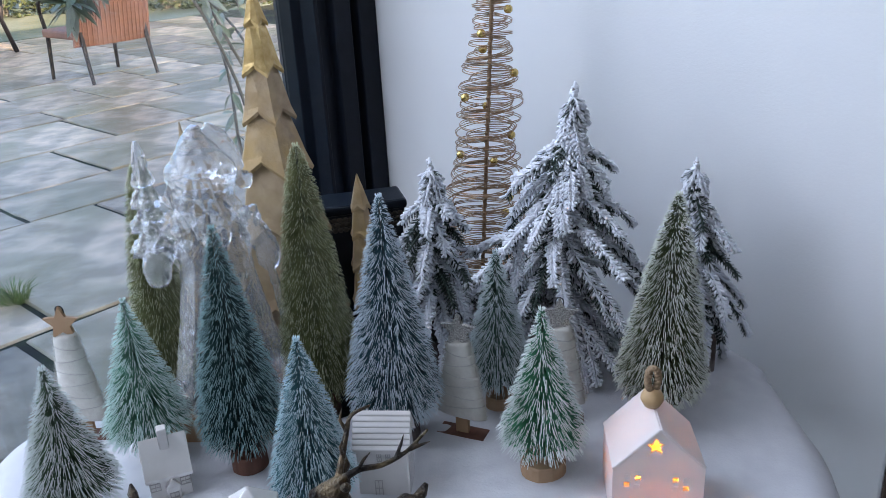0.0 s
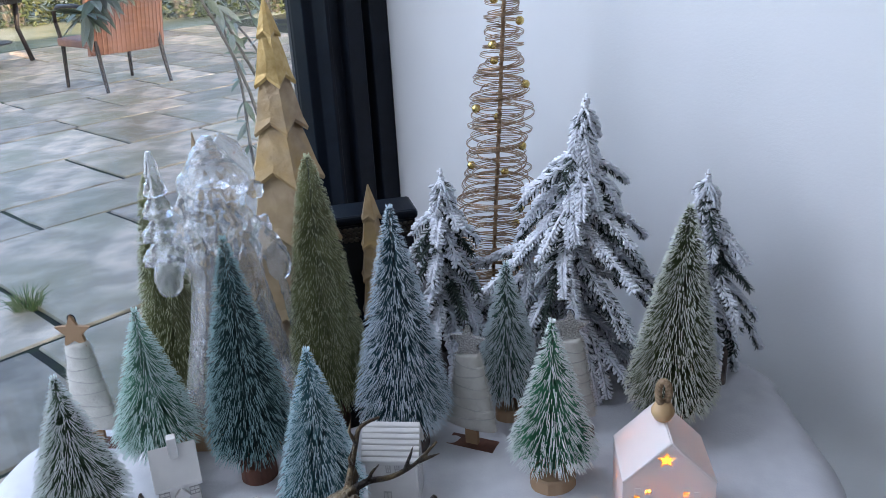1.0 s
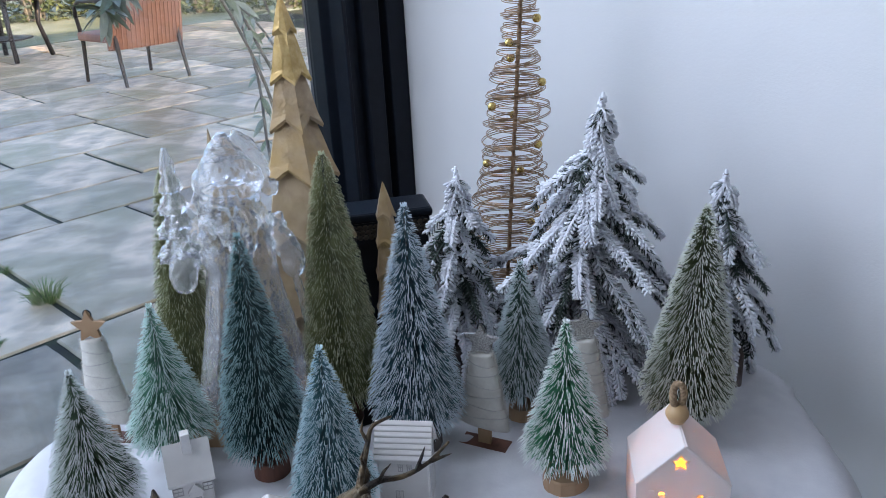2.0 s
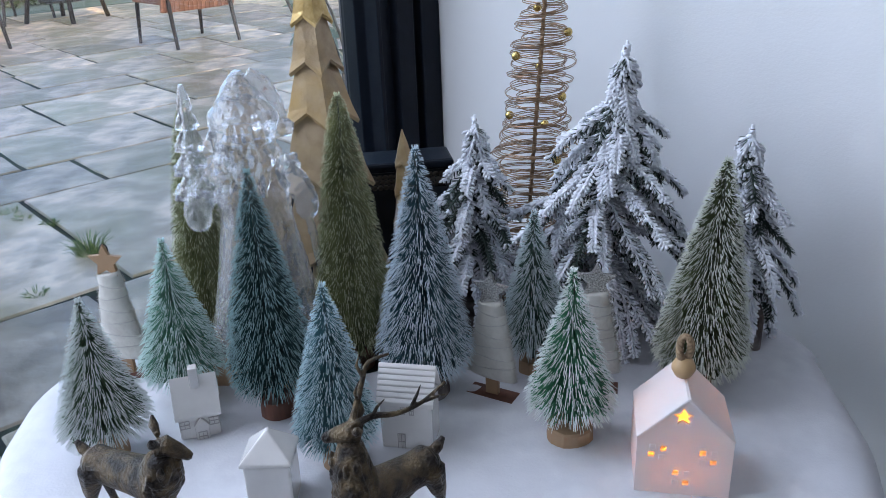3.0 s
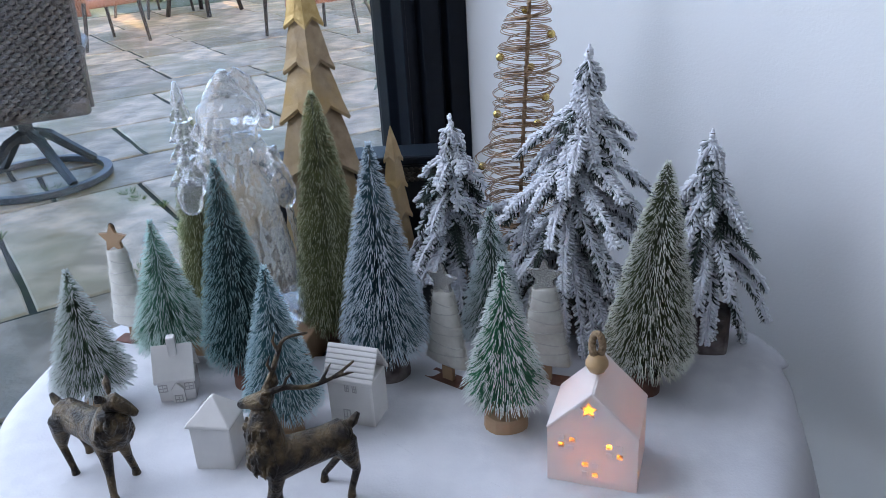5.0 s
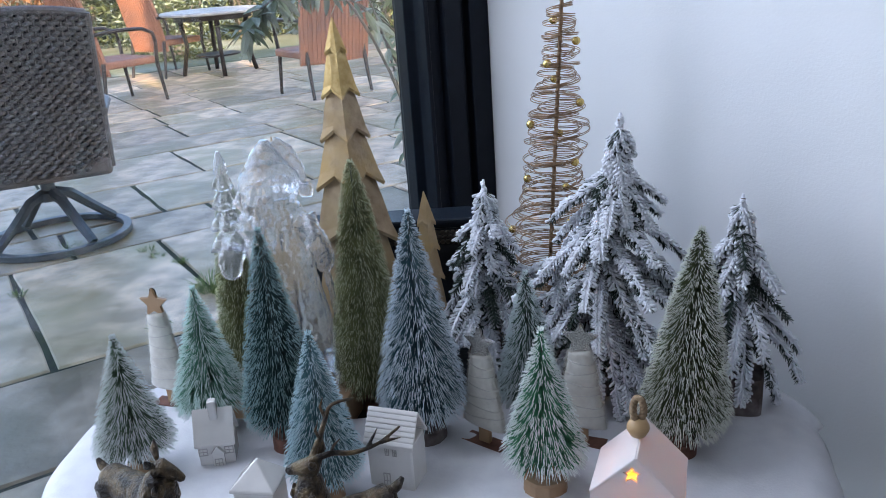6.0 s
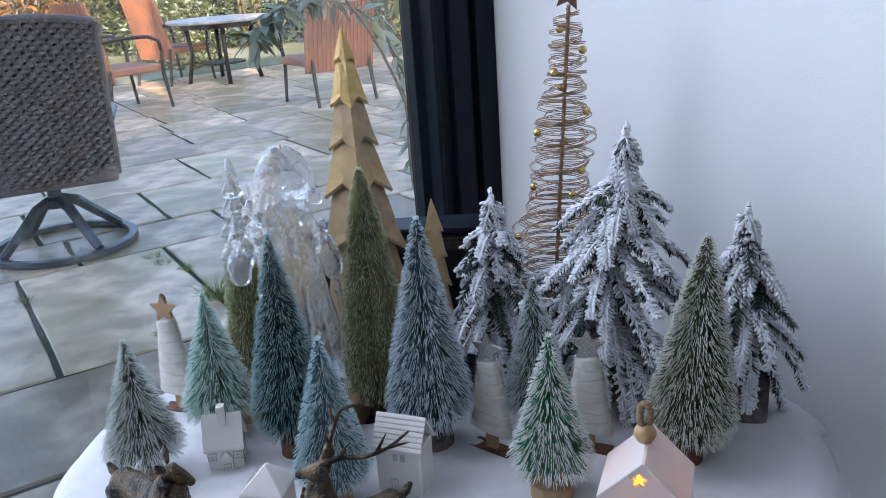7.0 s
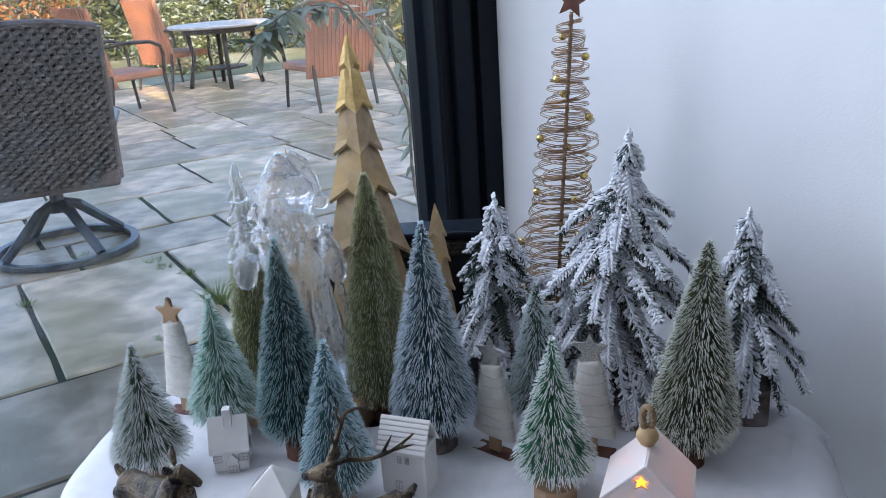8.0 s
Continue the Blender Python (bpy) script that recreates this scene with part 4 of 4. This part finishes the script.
    if antlers:
        b = h1 - hd * 0.004 + Vector((0, 0, 0.006))
        left = [b + sd * -0.003, (-0.012, 0.018, 0.128), (-0.004, 0.022, 0.141), (0.004, 0.026, 0.149), (0.024, 0.030, 0.146)]
        right = [b + sd * 0.003, (-0.008, 0.006, 0.119), (0.008, 0.000, 0.117), (0.028, -0.004, 0.120), (0.047, -0.007, 0.131)]
        tines = [((-0.012, 0.018, 0.128), (-0.016, 0.014, 0.138), (-0.013, 0.012, 0.147)), ((-0.004, 0.022, 0.141), (-0.006, 0.026, 0.150), (-0.002, 0.028, 0.157)), ((-0.008, 0.006, 0.119), (-0.006, 0.002, 0.128), (-0.001, -0.001, 0.134)),
                 ((0.020, -0.002, 0.119), (0.026, -0.001, 0.126), (0.031, 0.001, 0.131)), ((0.030, -0.004, 0.120), (0.038, -0.009, 0.123), (0.045, -0.012, 0.124))]
        for beam in (left, right):
            s.tube(around([*beam, beam[-1]], 18)[:13] + [Vector(beam[-1])], [0.0031 - 0.00016 * i for i in range(14)], 7)
        for q in tines:
            s.tube(q, [0.0017, 0.0014, 0.0005], 6)
    ob = solid(name, s, M_BRONZE, m, label, "deer figurine", "bronze deer", smooth=True)
    rm = ob.modifiers.new("fuse", "REMESH")
    rm.mode, rm.voxel_size, rm.use_smooth_shade = "VOXEL", 0.0007, True
    sm = ob.modifiers.new("soften", "SMOOTH")
    sm.factor, sm.iterations = 0.5, 3
    return ob


deer("stag_figurine", "dark bronze standing stag figurine with branching antlers", pose(-0.058, 0.4840, TOP, 0, 0, 42), True, [(-0.043, -0.006), (-0.021, 0.024), (0.033, -0.005), (0.021, 0.027)])
deer("doe_figurine", "dark bronze standing doe figurine with golden wear", pose(-0.2608, 0.4913, TOP, 0, 0, 162), False, [(-0.024, -0.016), (-0.037, 0.017), (0.041, -0.016), (0.024, 0.011)])


# ---- odds and ends below the table's corner ----
def oddments():
    t = thing("power_adapter", pose(0.205, 0.415, 0.012, 0, 0, 15), "white plug-in adapter with a black cable on a stool", "adapter")
    part("body", Shape().box((-0.05, -0.03, 0.55), (0.03, 0.05, 0.585)), mat("white_plastic", (0.75, 0.75, 0.74), 0.35, col2=(0.7, 0.7, 0.7), scale=30), t, bevel=0.008)
    part("cable", Shape().tube(around([(-0.02, 0.0, 0.59), (0.0, 0.02, 0.60), (0.02, 0.01, 0.595), (0.015, -0.02, 0.592), (-0.01, -0.03, 0.592)], 40), 0.0022, 7, closed=True), mat("black_rubber", (0.012, 0.012, 0.012), 0.5), t, "looped black cable", smooth=True)
    s = thing("stool", pose(0.215, 0.41, 0.012), "low black stool under the table corner", "stool")
    part("seat", Shape().lathe([(0.02, 0.53), (0.10, 0.53), (0.105, 0.54), (0.10, 0.549), (0.02, 0.55)], 28), M_BLACK, s)
    for i in range(3):
        a = math.tau * i / 3
        part("leg", Shape().tube([(0.07 * math.cos(a), 0.07 * math.sin(a), 0.535), (0.12 * math.cos(a), 0.12 * math.sin(a), 0.0)], 0.012, 8), M_BLACK, s)
    part("bar", Shape().box((0.035, -0.02, 0.55), (0.045, 0.09, 0.60)), M_STEEL, s, "grey metal bar")


# ---- the garden ----
M_WICKER = mat("dark_wicker", (0.075, 0.064, 0.064), 0.45, col2=(0.13, 0.112, 0.11), scale=30, bump=0.001, bscale=120, col3=(0.11, 0.105, 0.11), scale3=7)
M_STEEL = mat("grey_steel", (0.075, 0.085, 0.10), 0.4, 0.4, col2=(0.05, 0.055, 0.065), scale=14, bump=0.0004)
M_TAN = mat("tan_wicker", (0.36, 0.165, 0.10), 0.6, col2=(0.28, 0.125, 0.075), scale=20, bump=0.002, bscale=60, col3=(0.22, 0.11, 0.08), scale3=3)
M_DARKMETAL = mat("brown_metal", (0.045, 0.036, 0.034), 0.45, 0.3, col2=(0.03, 0.026, 0.026), scale=20)
M_STONETOP = mat("grey_table_top", (0.48, 0.47, 0.47), 0.35, col2=(0.26, 0.26, 0.27), scale=9, col3=(0.36, 0.36, 0.37), scale3=3.5)
M_LEAF = mat("olive_leaf", (0.20, 0.25, 0.16), 0.5, col2=(0.28, 0.33, 0.25), scale=25)
M_LEAFPALE = mat("olive_leaf_underside", (0.40, 0.44, 0.37), 0.6, col2=(0.23, 0.27, 0.22), scale=25)
M_TWIG = mat("grey_olive_bark", (0.22, 0.20, 0.17), 0.8, col2=(0.15, 0.135, 0.115), scale=50, bump=0.001)
M_LAWN = mat("frosty_lawn", (0.12, 0.14, 0.075), 0.9, col2=(0.17, 0.19, 0.13), scale=9, bump=0.01, col3=(0.25, 0.28, 0.23), scale3=0.8)
M_BUSH = mat("hedge_leaf", (0.035, 0.052, 0.02), 0.6, col2=(0.07, 0.09, 0.03), scale=3)
# orange of the low sun, put into the leaf colour
M_SUNLEAF = mat("sun_orange_leaf", (0.20, 0.09, 0.03), 0.6, col2=(0.12, 0.055, 0.02), scale=4)
M_GRASS = mat("grass_blade", (0.10, 0.16, 0.04), 0.6, col2=(0.17, 0.22, 0.08), scale=30)

setting("ground", Shape().box((-400, -400, -0.4), (400, 400, -0.0085)), M_JOINT, "dark mossy earth in the joints of the paving", "ground", m=pose(0, 0, 0))
PAVE = pose(0, 0, 0, 0, 0, -43)
setting("lawn", Shape().box((-60, -40, -0.02), (-10.75, 60, -0.004)), M_LAWN, "pale frosty lawn past the paving", "lawn", m=PAVE)


def blade_tuft(name, label, spots, h, n, seed):
    rng, s = random.Random(seed), Shape()
    for cx, cy, spread in spots:
        for _ in range(n):
            a, q = rng.uniform(0, math.tau), rng.random() ** 0.5 * spread
            p = Vector((cx + q * math.cos(a), cy + q * math.sin(a), -0.012))
            d = Vector((math.cos(a), math.sin(a), 0)) * rng.uniform(0.2, 0.9) * h
            s.bristle(p, p + d + Vector((0, 0, h * rng.uniform(0.5, 1.0))), 0.0016, 0.0012, 0, 0, 0.5, sag=0.25 * h)
    solid(name, s, M_GRASS, pose(0, 0, 0), label, "grass", kind="stuff")


def garden_chair(label, x, y, turn, w=0.30):
    """A high-backed wicker armchair facing +y."""
    t = thing("garden_armchair", pose(x, y, 0, 0, 0, turn), label, "garden chair", "garden armchairs")
    back, ribs = Shape(), Shape()
    prof = [(-0.27, 0.30), (-0.30, 0.46), (-0.33, 0.62), (-0.37, 0.80), (-0.41, 0.97), (-0.425, 1.04)]
    for sgn in (1,):
        rows = []
        for yy, z in prof:
            ww = w * (1.0 if z < 0.9 else 0.96)
            rows.append([(-ww, yy + 0.02, z), (-ww * 0.5, yy - 0.015, z), (0, yy - 0.025, z), (ww * 0.5, yy - 0.015, z), (ww, yy + 0.02, z), (ww, yy + 0.055, z), (0, yy + 0.012, z), (-ww, yy + 0.055, z)])
        back.rings(rows)
    part("backrest", back, M_TAN, t, "woven tan wicker back", smooth=False, bevel=0.008)
    for i in range(17):
        f = -1 + 2 * (i + 0.5) / 17
        ribs.tube([(f * w * 0.97, yy - 0.026 + 0.042 * f * f, z) for yy, z in prof], 0.008, 5)
    part("weave", ribs, M_TAN, t, "upright wicker strands")
    part("seat", Shape().box((-w, -0.27, 0.36), (w, 0.27, 0.43)), M_TAN, t, "thick woven seat", bevel=0.02)
    for sx in (-1, 1):
        part("armrest", Shape().tube([(sx * 0.31, -0.33, 0.68), (sx * 0.33, -0.1, 0.70), (sx * 0.335, 0.15, 0.69), (sx * 0.325, 0.26, 0.64), (sx * 0.32, 0.28, 0.55)], 0.017, 8), M_DARKMETAL, t, "curved metal arm", smooth=True)
        part("leg", Shape().tube([(sx * 0.32, 0.28, 0.57), (sx * 0.30, 0.27, 0.36), (sx * 0.31, 0.31, 0.0)], [0.017, 0.019, 0.015], 8), M_DARKMETAL, t)
        part("leg", Shape().tube([(sx * 0.29, -0.27, 0.42), (sx * 0.295, -0.30, 0.2), (sx * 0.30, -0.34, 0.0)], [0.019, 0.018, 0.015], 8), M_DARKMETAL, t)
    return t


def round_table(x, y):
    t = thing("garden_table", pose(x, y, 0), "round grey stone-topped garden table on dark legs", "garden table")
    part("tabletop", Shape().lathe([(0.3, 0.675), (0.56, 0.68), (0.59, 0.69), (0.595, 0.705), (0.58, 0.72), (0.02, 0.722)], 48), M_STONETOP, t, "pale grey mottled top", smooth=False)
    part("rim", Shape().lathe([(0.41, 0.62), (0.44, 0.62), (0.44, 0.678), (0.41, 0.678)], 40), M_DARKMETAL, t)
    for i in range(4):
        a = math.tau * i / 4 + 0.6
        part("leg", Shape().tube([(0.38 * math.cos(a), 0.38 * math.sin(a), 0.66), (0.34 * math.cos(a), 0.34 * math.sin(a), 0.35), (0.42 * math.cos(a), 0.42 * math.sin(a), 0.0)], [0.03, 0.024, 0.026], 10), M_DARKMETAL, t, smooth=True)
    part("shelf", Shape().lathe([(0.22, 0.20), (0.26, 0.21), (0.26, 0.225), (0.02, 0.23)], 24), M_DARKMETAL, t)


def swivel_chair(x, y, turn):
    """A swivel rocker with a woven back, facing +y, on a steel ring."""
    t = thing("swivel_chair", pose(x, y, 0, 0, 0, turn), "dark brown woven wicker swivel chair on steel ring base", "garden chair")
    W, z0, z1, rows, cols = 0.30, 0.36, 1.04, 36, 24

    def at(u, v):
        z = z0 + (z1 - z0) * v
        xx = W * (1.0 - 0.05 * (1 - v)) * u
        top = 0.035 * (1 - u * u) * max(0.0, (v - 0.7) / 0.3)
        return Vector((xx, -0.22 - 0.13 * v - 0.05 * (1 - u * u), z + top))

    for i in range(rows):
        v = (i + 0.5) / rows
        s, pts = Shape(), []
        for k in range(cols * 6 + 1):
            u = -1 + 2 * k / (cols * 6)
            p = at(u, v)
            p.y -= 0.0105 * math.cos(math.pi * (k / 6 + i % 2))
            p.z += 0.004 * math.sin(math.pi * (k / 6 + i % 2))
            pts.append(p)
        s.tube(pts, 0.0098, 6)
        part("weave_strand", s, M_WICKER, t)
    for i in range(cols + 1):
        u = -1 + 2 * i / cols
        part("stake", Shape().tube([at(u, v / 8) for v in range(9)], 0.006, 5), M_WICKER, t)
    back = Shape().rings([[at(u / 6, v / 8) + Vector((0, yo, 0)) for u in range(-6, 7) for yo in (0.004,)] + [at(u / 6, v / 8) + Vector((0, 0.010, 0)) for u in range(6, -7, -1)] for v in range(9)])
    part("back_panel", back, M_BLACK, t)
    part("top_roll", Shape().tube([at(-1 + i / 8, 1.0) for i in range(17)], 0.017, 8), M_WICKER, t, "rounded woven top edge")
    for sx in (-1, 1):
        part("side_rail", Shape().tube([at(sx, v / 8) + Vector((sx * 0.008, 0.01, 0)) for v in range(9)], 0.014, 8), M_WICKER, t)
        part("armrest", Shape().tube([(sx * 0.30, -0.28, 0.62), (sx * 0.33, -0.08, 0.64), (sx * 0.33, 0.18, 0.62), (sx * 0.31, 0.24, 0.50), (sx * 0.29, 0.2, 0.38)], 0.018, 8), M_WICKER, t)
    part("seat", Shape().box((-0.29, -0.26, 0.33), (0.29, 0.26, 0.41)), M_WICKER, t, "woven seat", bevel=0.02)
    part("pedestal", Shape().lathe([(0.05, 0.20), (0.05, 0.24), (0.032, 0.25), (0.032, 0.30), (0.09, 0.32), (0.09, 0.335)], 20), M_STEEL, t)
    for i in range(4):
        a = math.tau * i / 4 + 0.5
        d = Vector((math.cos(a), math.sin(a), 0))
        pts = [d * q + Vector((0, 0, z)) for q, z in ((0.03, 0.235), (0.10, 0.21), (0.20, 0.12), (0.30, 0.035))]
        part("spoke", Shape().tube(pts, [0.026, 0.026, 0.024, 0.022], 6), M_STEEL, t, "curved steel spoke")
    part("ring", Shape().rings([[((0.315 + dx) * math.cos(b), (0.315 + dx) * math.sin(b), z) for dx, z in ((-0.020, 0.004), (0.020, 0.004), (0.020, 0.034), (-0.020, 0.034))] for b in [math.tau * i / 64 for i in range(64)]], closed=True), M_STEEL, t, "flat steel ring on the paving", bevel=0.004)


oddments()
swivel_chair(-2.60, 3.17, 39)
round_table(-4.85, 9.0)
garden_chair("tan wicker garden armchair touched by low sun", -2.86, 7.33, 50, 0.35)
garden_chair("tan wicker garden armchair at the round table", -5.50, 9.0, -20)
garden_chair("tan wicker garden armchair with dark arms near the table", -4.85, 7.0, -25)
blade_tuft("grass_tuft", "green grass tuft in a paving joint", [(-1.50, 2.63, 0.04)], 0.08, 110, 3)
blade_tuft("joint_weeds", "small green weeds in the paving joints", [(-2.05, 3.05, 0.03), (-1.95, 2.98, 0.03), (-1.80, 2.92, 0.03), (-2.5, 3.05, 0.12), (-1.52, 2.30, 0.03), (-2.30, 2.52, 0.03)], 0.03, 40, 5)


def leaf_mesh(name, mats, ln=0.062, w=0.0085):
    s = Shape()
    st = [(0, 0.001), (0.15, 0.55), (0.4, 1.0), (0.7, 0.75), (0.92, 0.3), (1.0, 0.02)]
    vs = []
    for f, k in st:
        z = -0.012 * f * f
        vs += [(-w * k, ln * f, z + 0.002 * k), (0, ln * f, z), (w * k, ln * f, z + 0.002 * k)]
    fs = [q for i in range(len(st) - 1) for q in ((3 * i, 3 * i + 1, 3 * i + 4, 3 * i + 3), (3 * i + 1, 3 * i + 2, 3 * i + 5, 3 * i + 4))]
    n = len(vs)
    s.add(vs + [(x, y, z - 0.0008) for x, y, z in vs], fs + [tuple(n + i for i in q[::-1]) for q in fs])
    return mesh_of(name, s, mats)


def olive_shrub():
    rng = random.Random(12)
    t = thing("olive_shrub", pose(-0.47, 2.32, -0.01), "grey-green olive shrub with slender drooping leaves", "shrub")
    la, lb = leaf_mesh("leaf", M_LEAF), leaf_mesh("leaf", M_LEAFPALE)
    stems = [
        [(0, 0, 0), (-0.02, -0.03, 0.4), (-0.05, -0.12, 0.8), (-0.12, -0.35, 1.12), (-0.18, -0.58, 1.12), (-0.215, -0.70, 1.05)],
        [(0, 0, 0.3), (0.02, 0.02, 0.6), (-0.06, -0.1, 0.9), (-0.10, -0.22, 1.06), (-0.2, -0.30, 1.12), (-0.32, -0.36, 1.10)],
        [(0.02, 0, 0), (0.05, 0.03, 0.45), (0.02, 0.0, 0.8), (-0.04, -0.1, 1.05), (-0.02, -0.2, 1.3)],
        [(-0.03, 0, 0.2), (-0.10, 0.03, 0.55), (-0.12, 0.08, 0.8), (-0.16, 0.02, 1.05), (-0.24, -0.02, 1.25)],
        [(0.0, 0.02, 0.2), (0.0, 0.12, 0.6), (-0.08, 0.2, 0.85), (-0.22, 0.22, 1.02), (-0.38, 0.2, 1.1)],
    ]
    for k, st in enumerate(stems):
        pts = around([*st, *[st[-1]]], 4 * (len(st) + 1))[:4 * (len(st) - 1)]
        part("stem", Shape().tube(pts, [0.0065 - 0.005 * i / len(pts) for i in range(len(pts))], 7), M_TWIG, t)
        for i in range(len(pts) // 3, len(pts)):
            p = pts[i]
            for _ in range(3 if k > 1 else (12 if i > len(pts) - 5 else (2 if k else 0))):
                lf = new("leaf", la if rng.random() < 0.55 else lb)
                lf.parent = t
                lf.matrix_local = Matrix.Translation(p) @ Euler((rng.uniform(-1.7, 0.5), rng.uniform(-0.7, 0.7), rng.uniform(0, math.tau))).to_matrix().to_4x4() @ Matrix.Scale(rng.uniform(0.75, 1.2), 4)


olive_shrub()


def bush(name, label, x, y, w, d, h, seed, m, m2, n=5200, leaf=0.055):
    """A crown of many leaf clumps round a few limbs."""
    rng = random.Random(seed)
    t = thing(name, pose(x, y, -0.02), label, "bush", "garden bushes")
    limbs, s = Shape(), Shape()
    for i in range(9):
        a = i * 2.4
        limbs.tube([(0.1 * math.cos(a), 0.1 * math.sin(a), 0), (w * 0.25 * math.cos(a), d * 0.25 * math.sin(a), h * 0.45), (w * 0.6 * math.cos(a + 0.3), d * 0.6 * math.sin(a + 0.3), h * 0.85)], [0.05, 0.03, 0.01], 6)
    part("limbs", limbs, M_TWIG, t)
    for _ in range(n):
        a, q, f = rng.uniform(0, math.tau), rng.random() ** 0.4, rng.random()
        prof = math.sin(math.pi * min(1.0, 0.12 + 0.86 * f)) ** 0.6
        wob = 1 + 0.35 * noise.noise(Vector((3 * math.cos(a), 3 * math.sin(a), 4 * f + seed)))
        c = Vector((w * q * prof * wob * math.cos(a), d * q * prof * wob * math.sin(a), h * f * (0.9 + 0.15 * wob)))
        e = Euler((rng.uniform(0, 6), rng.uniform(0, 6), rng.uniform(0, 6))).to_matrix()
        L = leaf * rng.uniform(0.6, 1.3)
        vs = [c + e @ Vector(p) * L for p in ((0, -1, 0), (0.38, 0, 0.1), (0, 1, 0), (-0.38, 0, 0.1))]
        s.add(vs, ((0, 1, 2, 3),), 0 if rng.random() < 0.7 else 1)
    tagged(part("crown", s, (m, m2), t), kind="stuff")


for i in range(13):
    rr = random.Random(i)
    bush("bush", "dense green garden bush at the back of the lawn", -13.5 + i * 1.35, 12.6 + 0.16 * i + rr.uniform(-0.5, 0.5), 1.15, 0.9, rr.uniform(1.8, 2.9), 40 + i, M_BUSH, M_FIR)
# leaves coloured orange to look lit by the low sun
bush("sun_orange_bush", "garden bush with the low sun's orange put into its leaf colour", -8.9, 10.6, 0.9, 0.8, 1.9, 77, M_SUNLEAF, M_BUSH, 3600, 0.055)
bush("grey_bush", "grey green low shrub past the chairs", -6.4, 10.6, 0.8, 0.6, 0.9, 78, M_BUSH, M_LEAF, 3000, 0.045)


# ---- paving: courses of worn flags ----
def paving():
    rng = random.Random(31)
    p = thing("pavement", PAVE, "worn sandstone flags with dark mossy joints", "pavement", kind="structure")
    lines = [0.35, -0.2, -0.75, -1.35, -1.95, -2.57, -3.70, -4.17, -4.89, -5.67, -6.08, -6.74, -7.22, -7.75, -8.45, -9.2, -9.9, -10.65]
    known = {-2.57: [0.28, 0.915, 1.60], -3.70: [0.55, 1.30], -4.17: [0.45, 1.08, 1.93], -4.89: [0.62, 1.53, 2.35], -5.67: [1.11, 2.39], -6.74: [1.82, 2.45]}
    g = 0.010
    for a0, a1 in zip(lines, lines[1:]):
        cuts = list(known.get(a0, [rng.uniform(-0.4, 0.4)]))
        while cuts[-1] < 6.2:
            cuts.append(cuts[-1] + rng.choice((0.58, 0.75, 0.9, 1.15)))
        while cuts[0] > -5.0:
            cuts.insert(0, cuts[0] - rng.choice((0.58, 0.75, 0.9, 1.15)))
        for b0, b1 in zip(cuts, cuts[1:]):
            cx, cy, hx, hy = (a0 + a1) / 2, (b0 + b1) / 2, abs(a0 - a1) / 2 - g, (b1 - b0) / 2 - g
            n, s = 5, Shape()
            out = []
            for i in range(4 * n):
                f = (i % n) / n
                c = [(-1, -1), (1, -1), (1, 1), (-1, 1)]
                (x0, y0), (x1, y1) = c[i // n], c[(i // n + 1) % 4]
                wob = rng.uniform(-0.006, 0.004)
                out.append(((x0 + (x1 - x0) * f) * (hx + wob), (y0 + (y1 - y0) * f) * (hy + wob)))
            s.rings([[(x, y, -0.04) for x, y in out], [(x, y, -0.007) for x, y in out], [(x * (1 - 0.006 / hx), y * (1 - 0.006 / hy), 0.0) for x, y in out]])
            ob = part("flag", s, M_SLAB, p)
            ob.location = (cx, cy, rng.uniform(-0.003, 0.003))
            ob.rotation_euler = (rng.uniform(-0.004, 0.004), rng.uniform(-0.004, 0.004), 0)


paving()
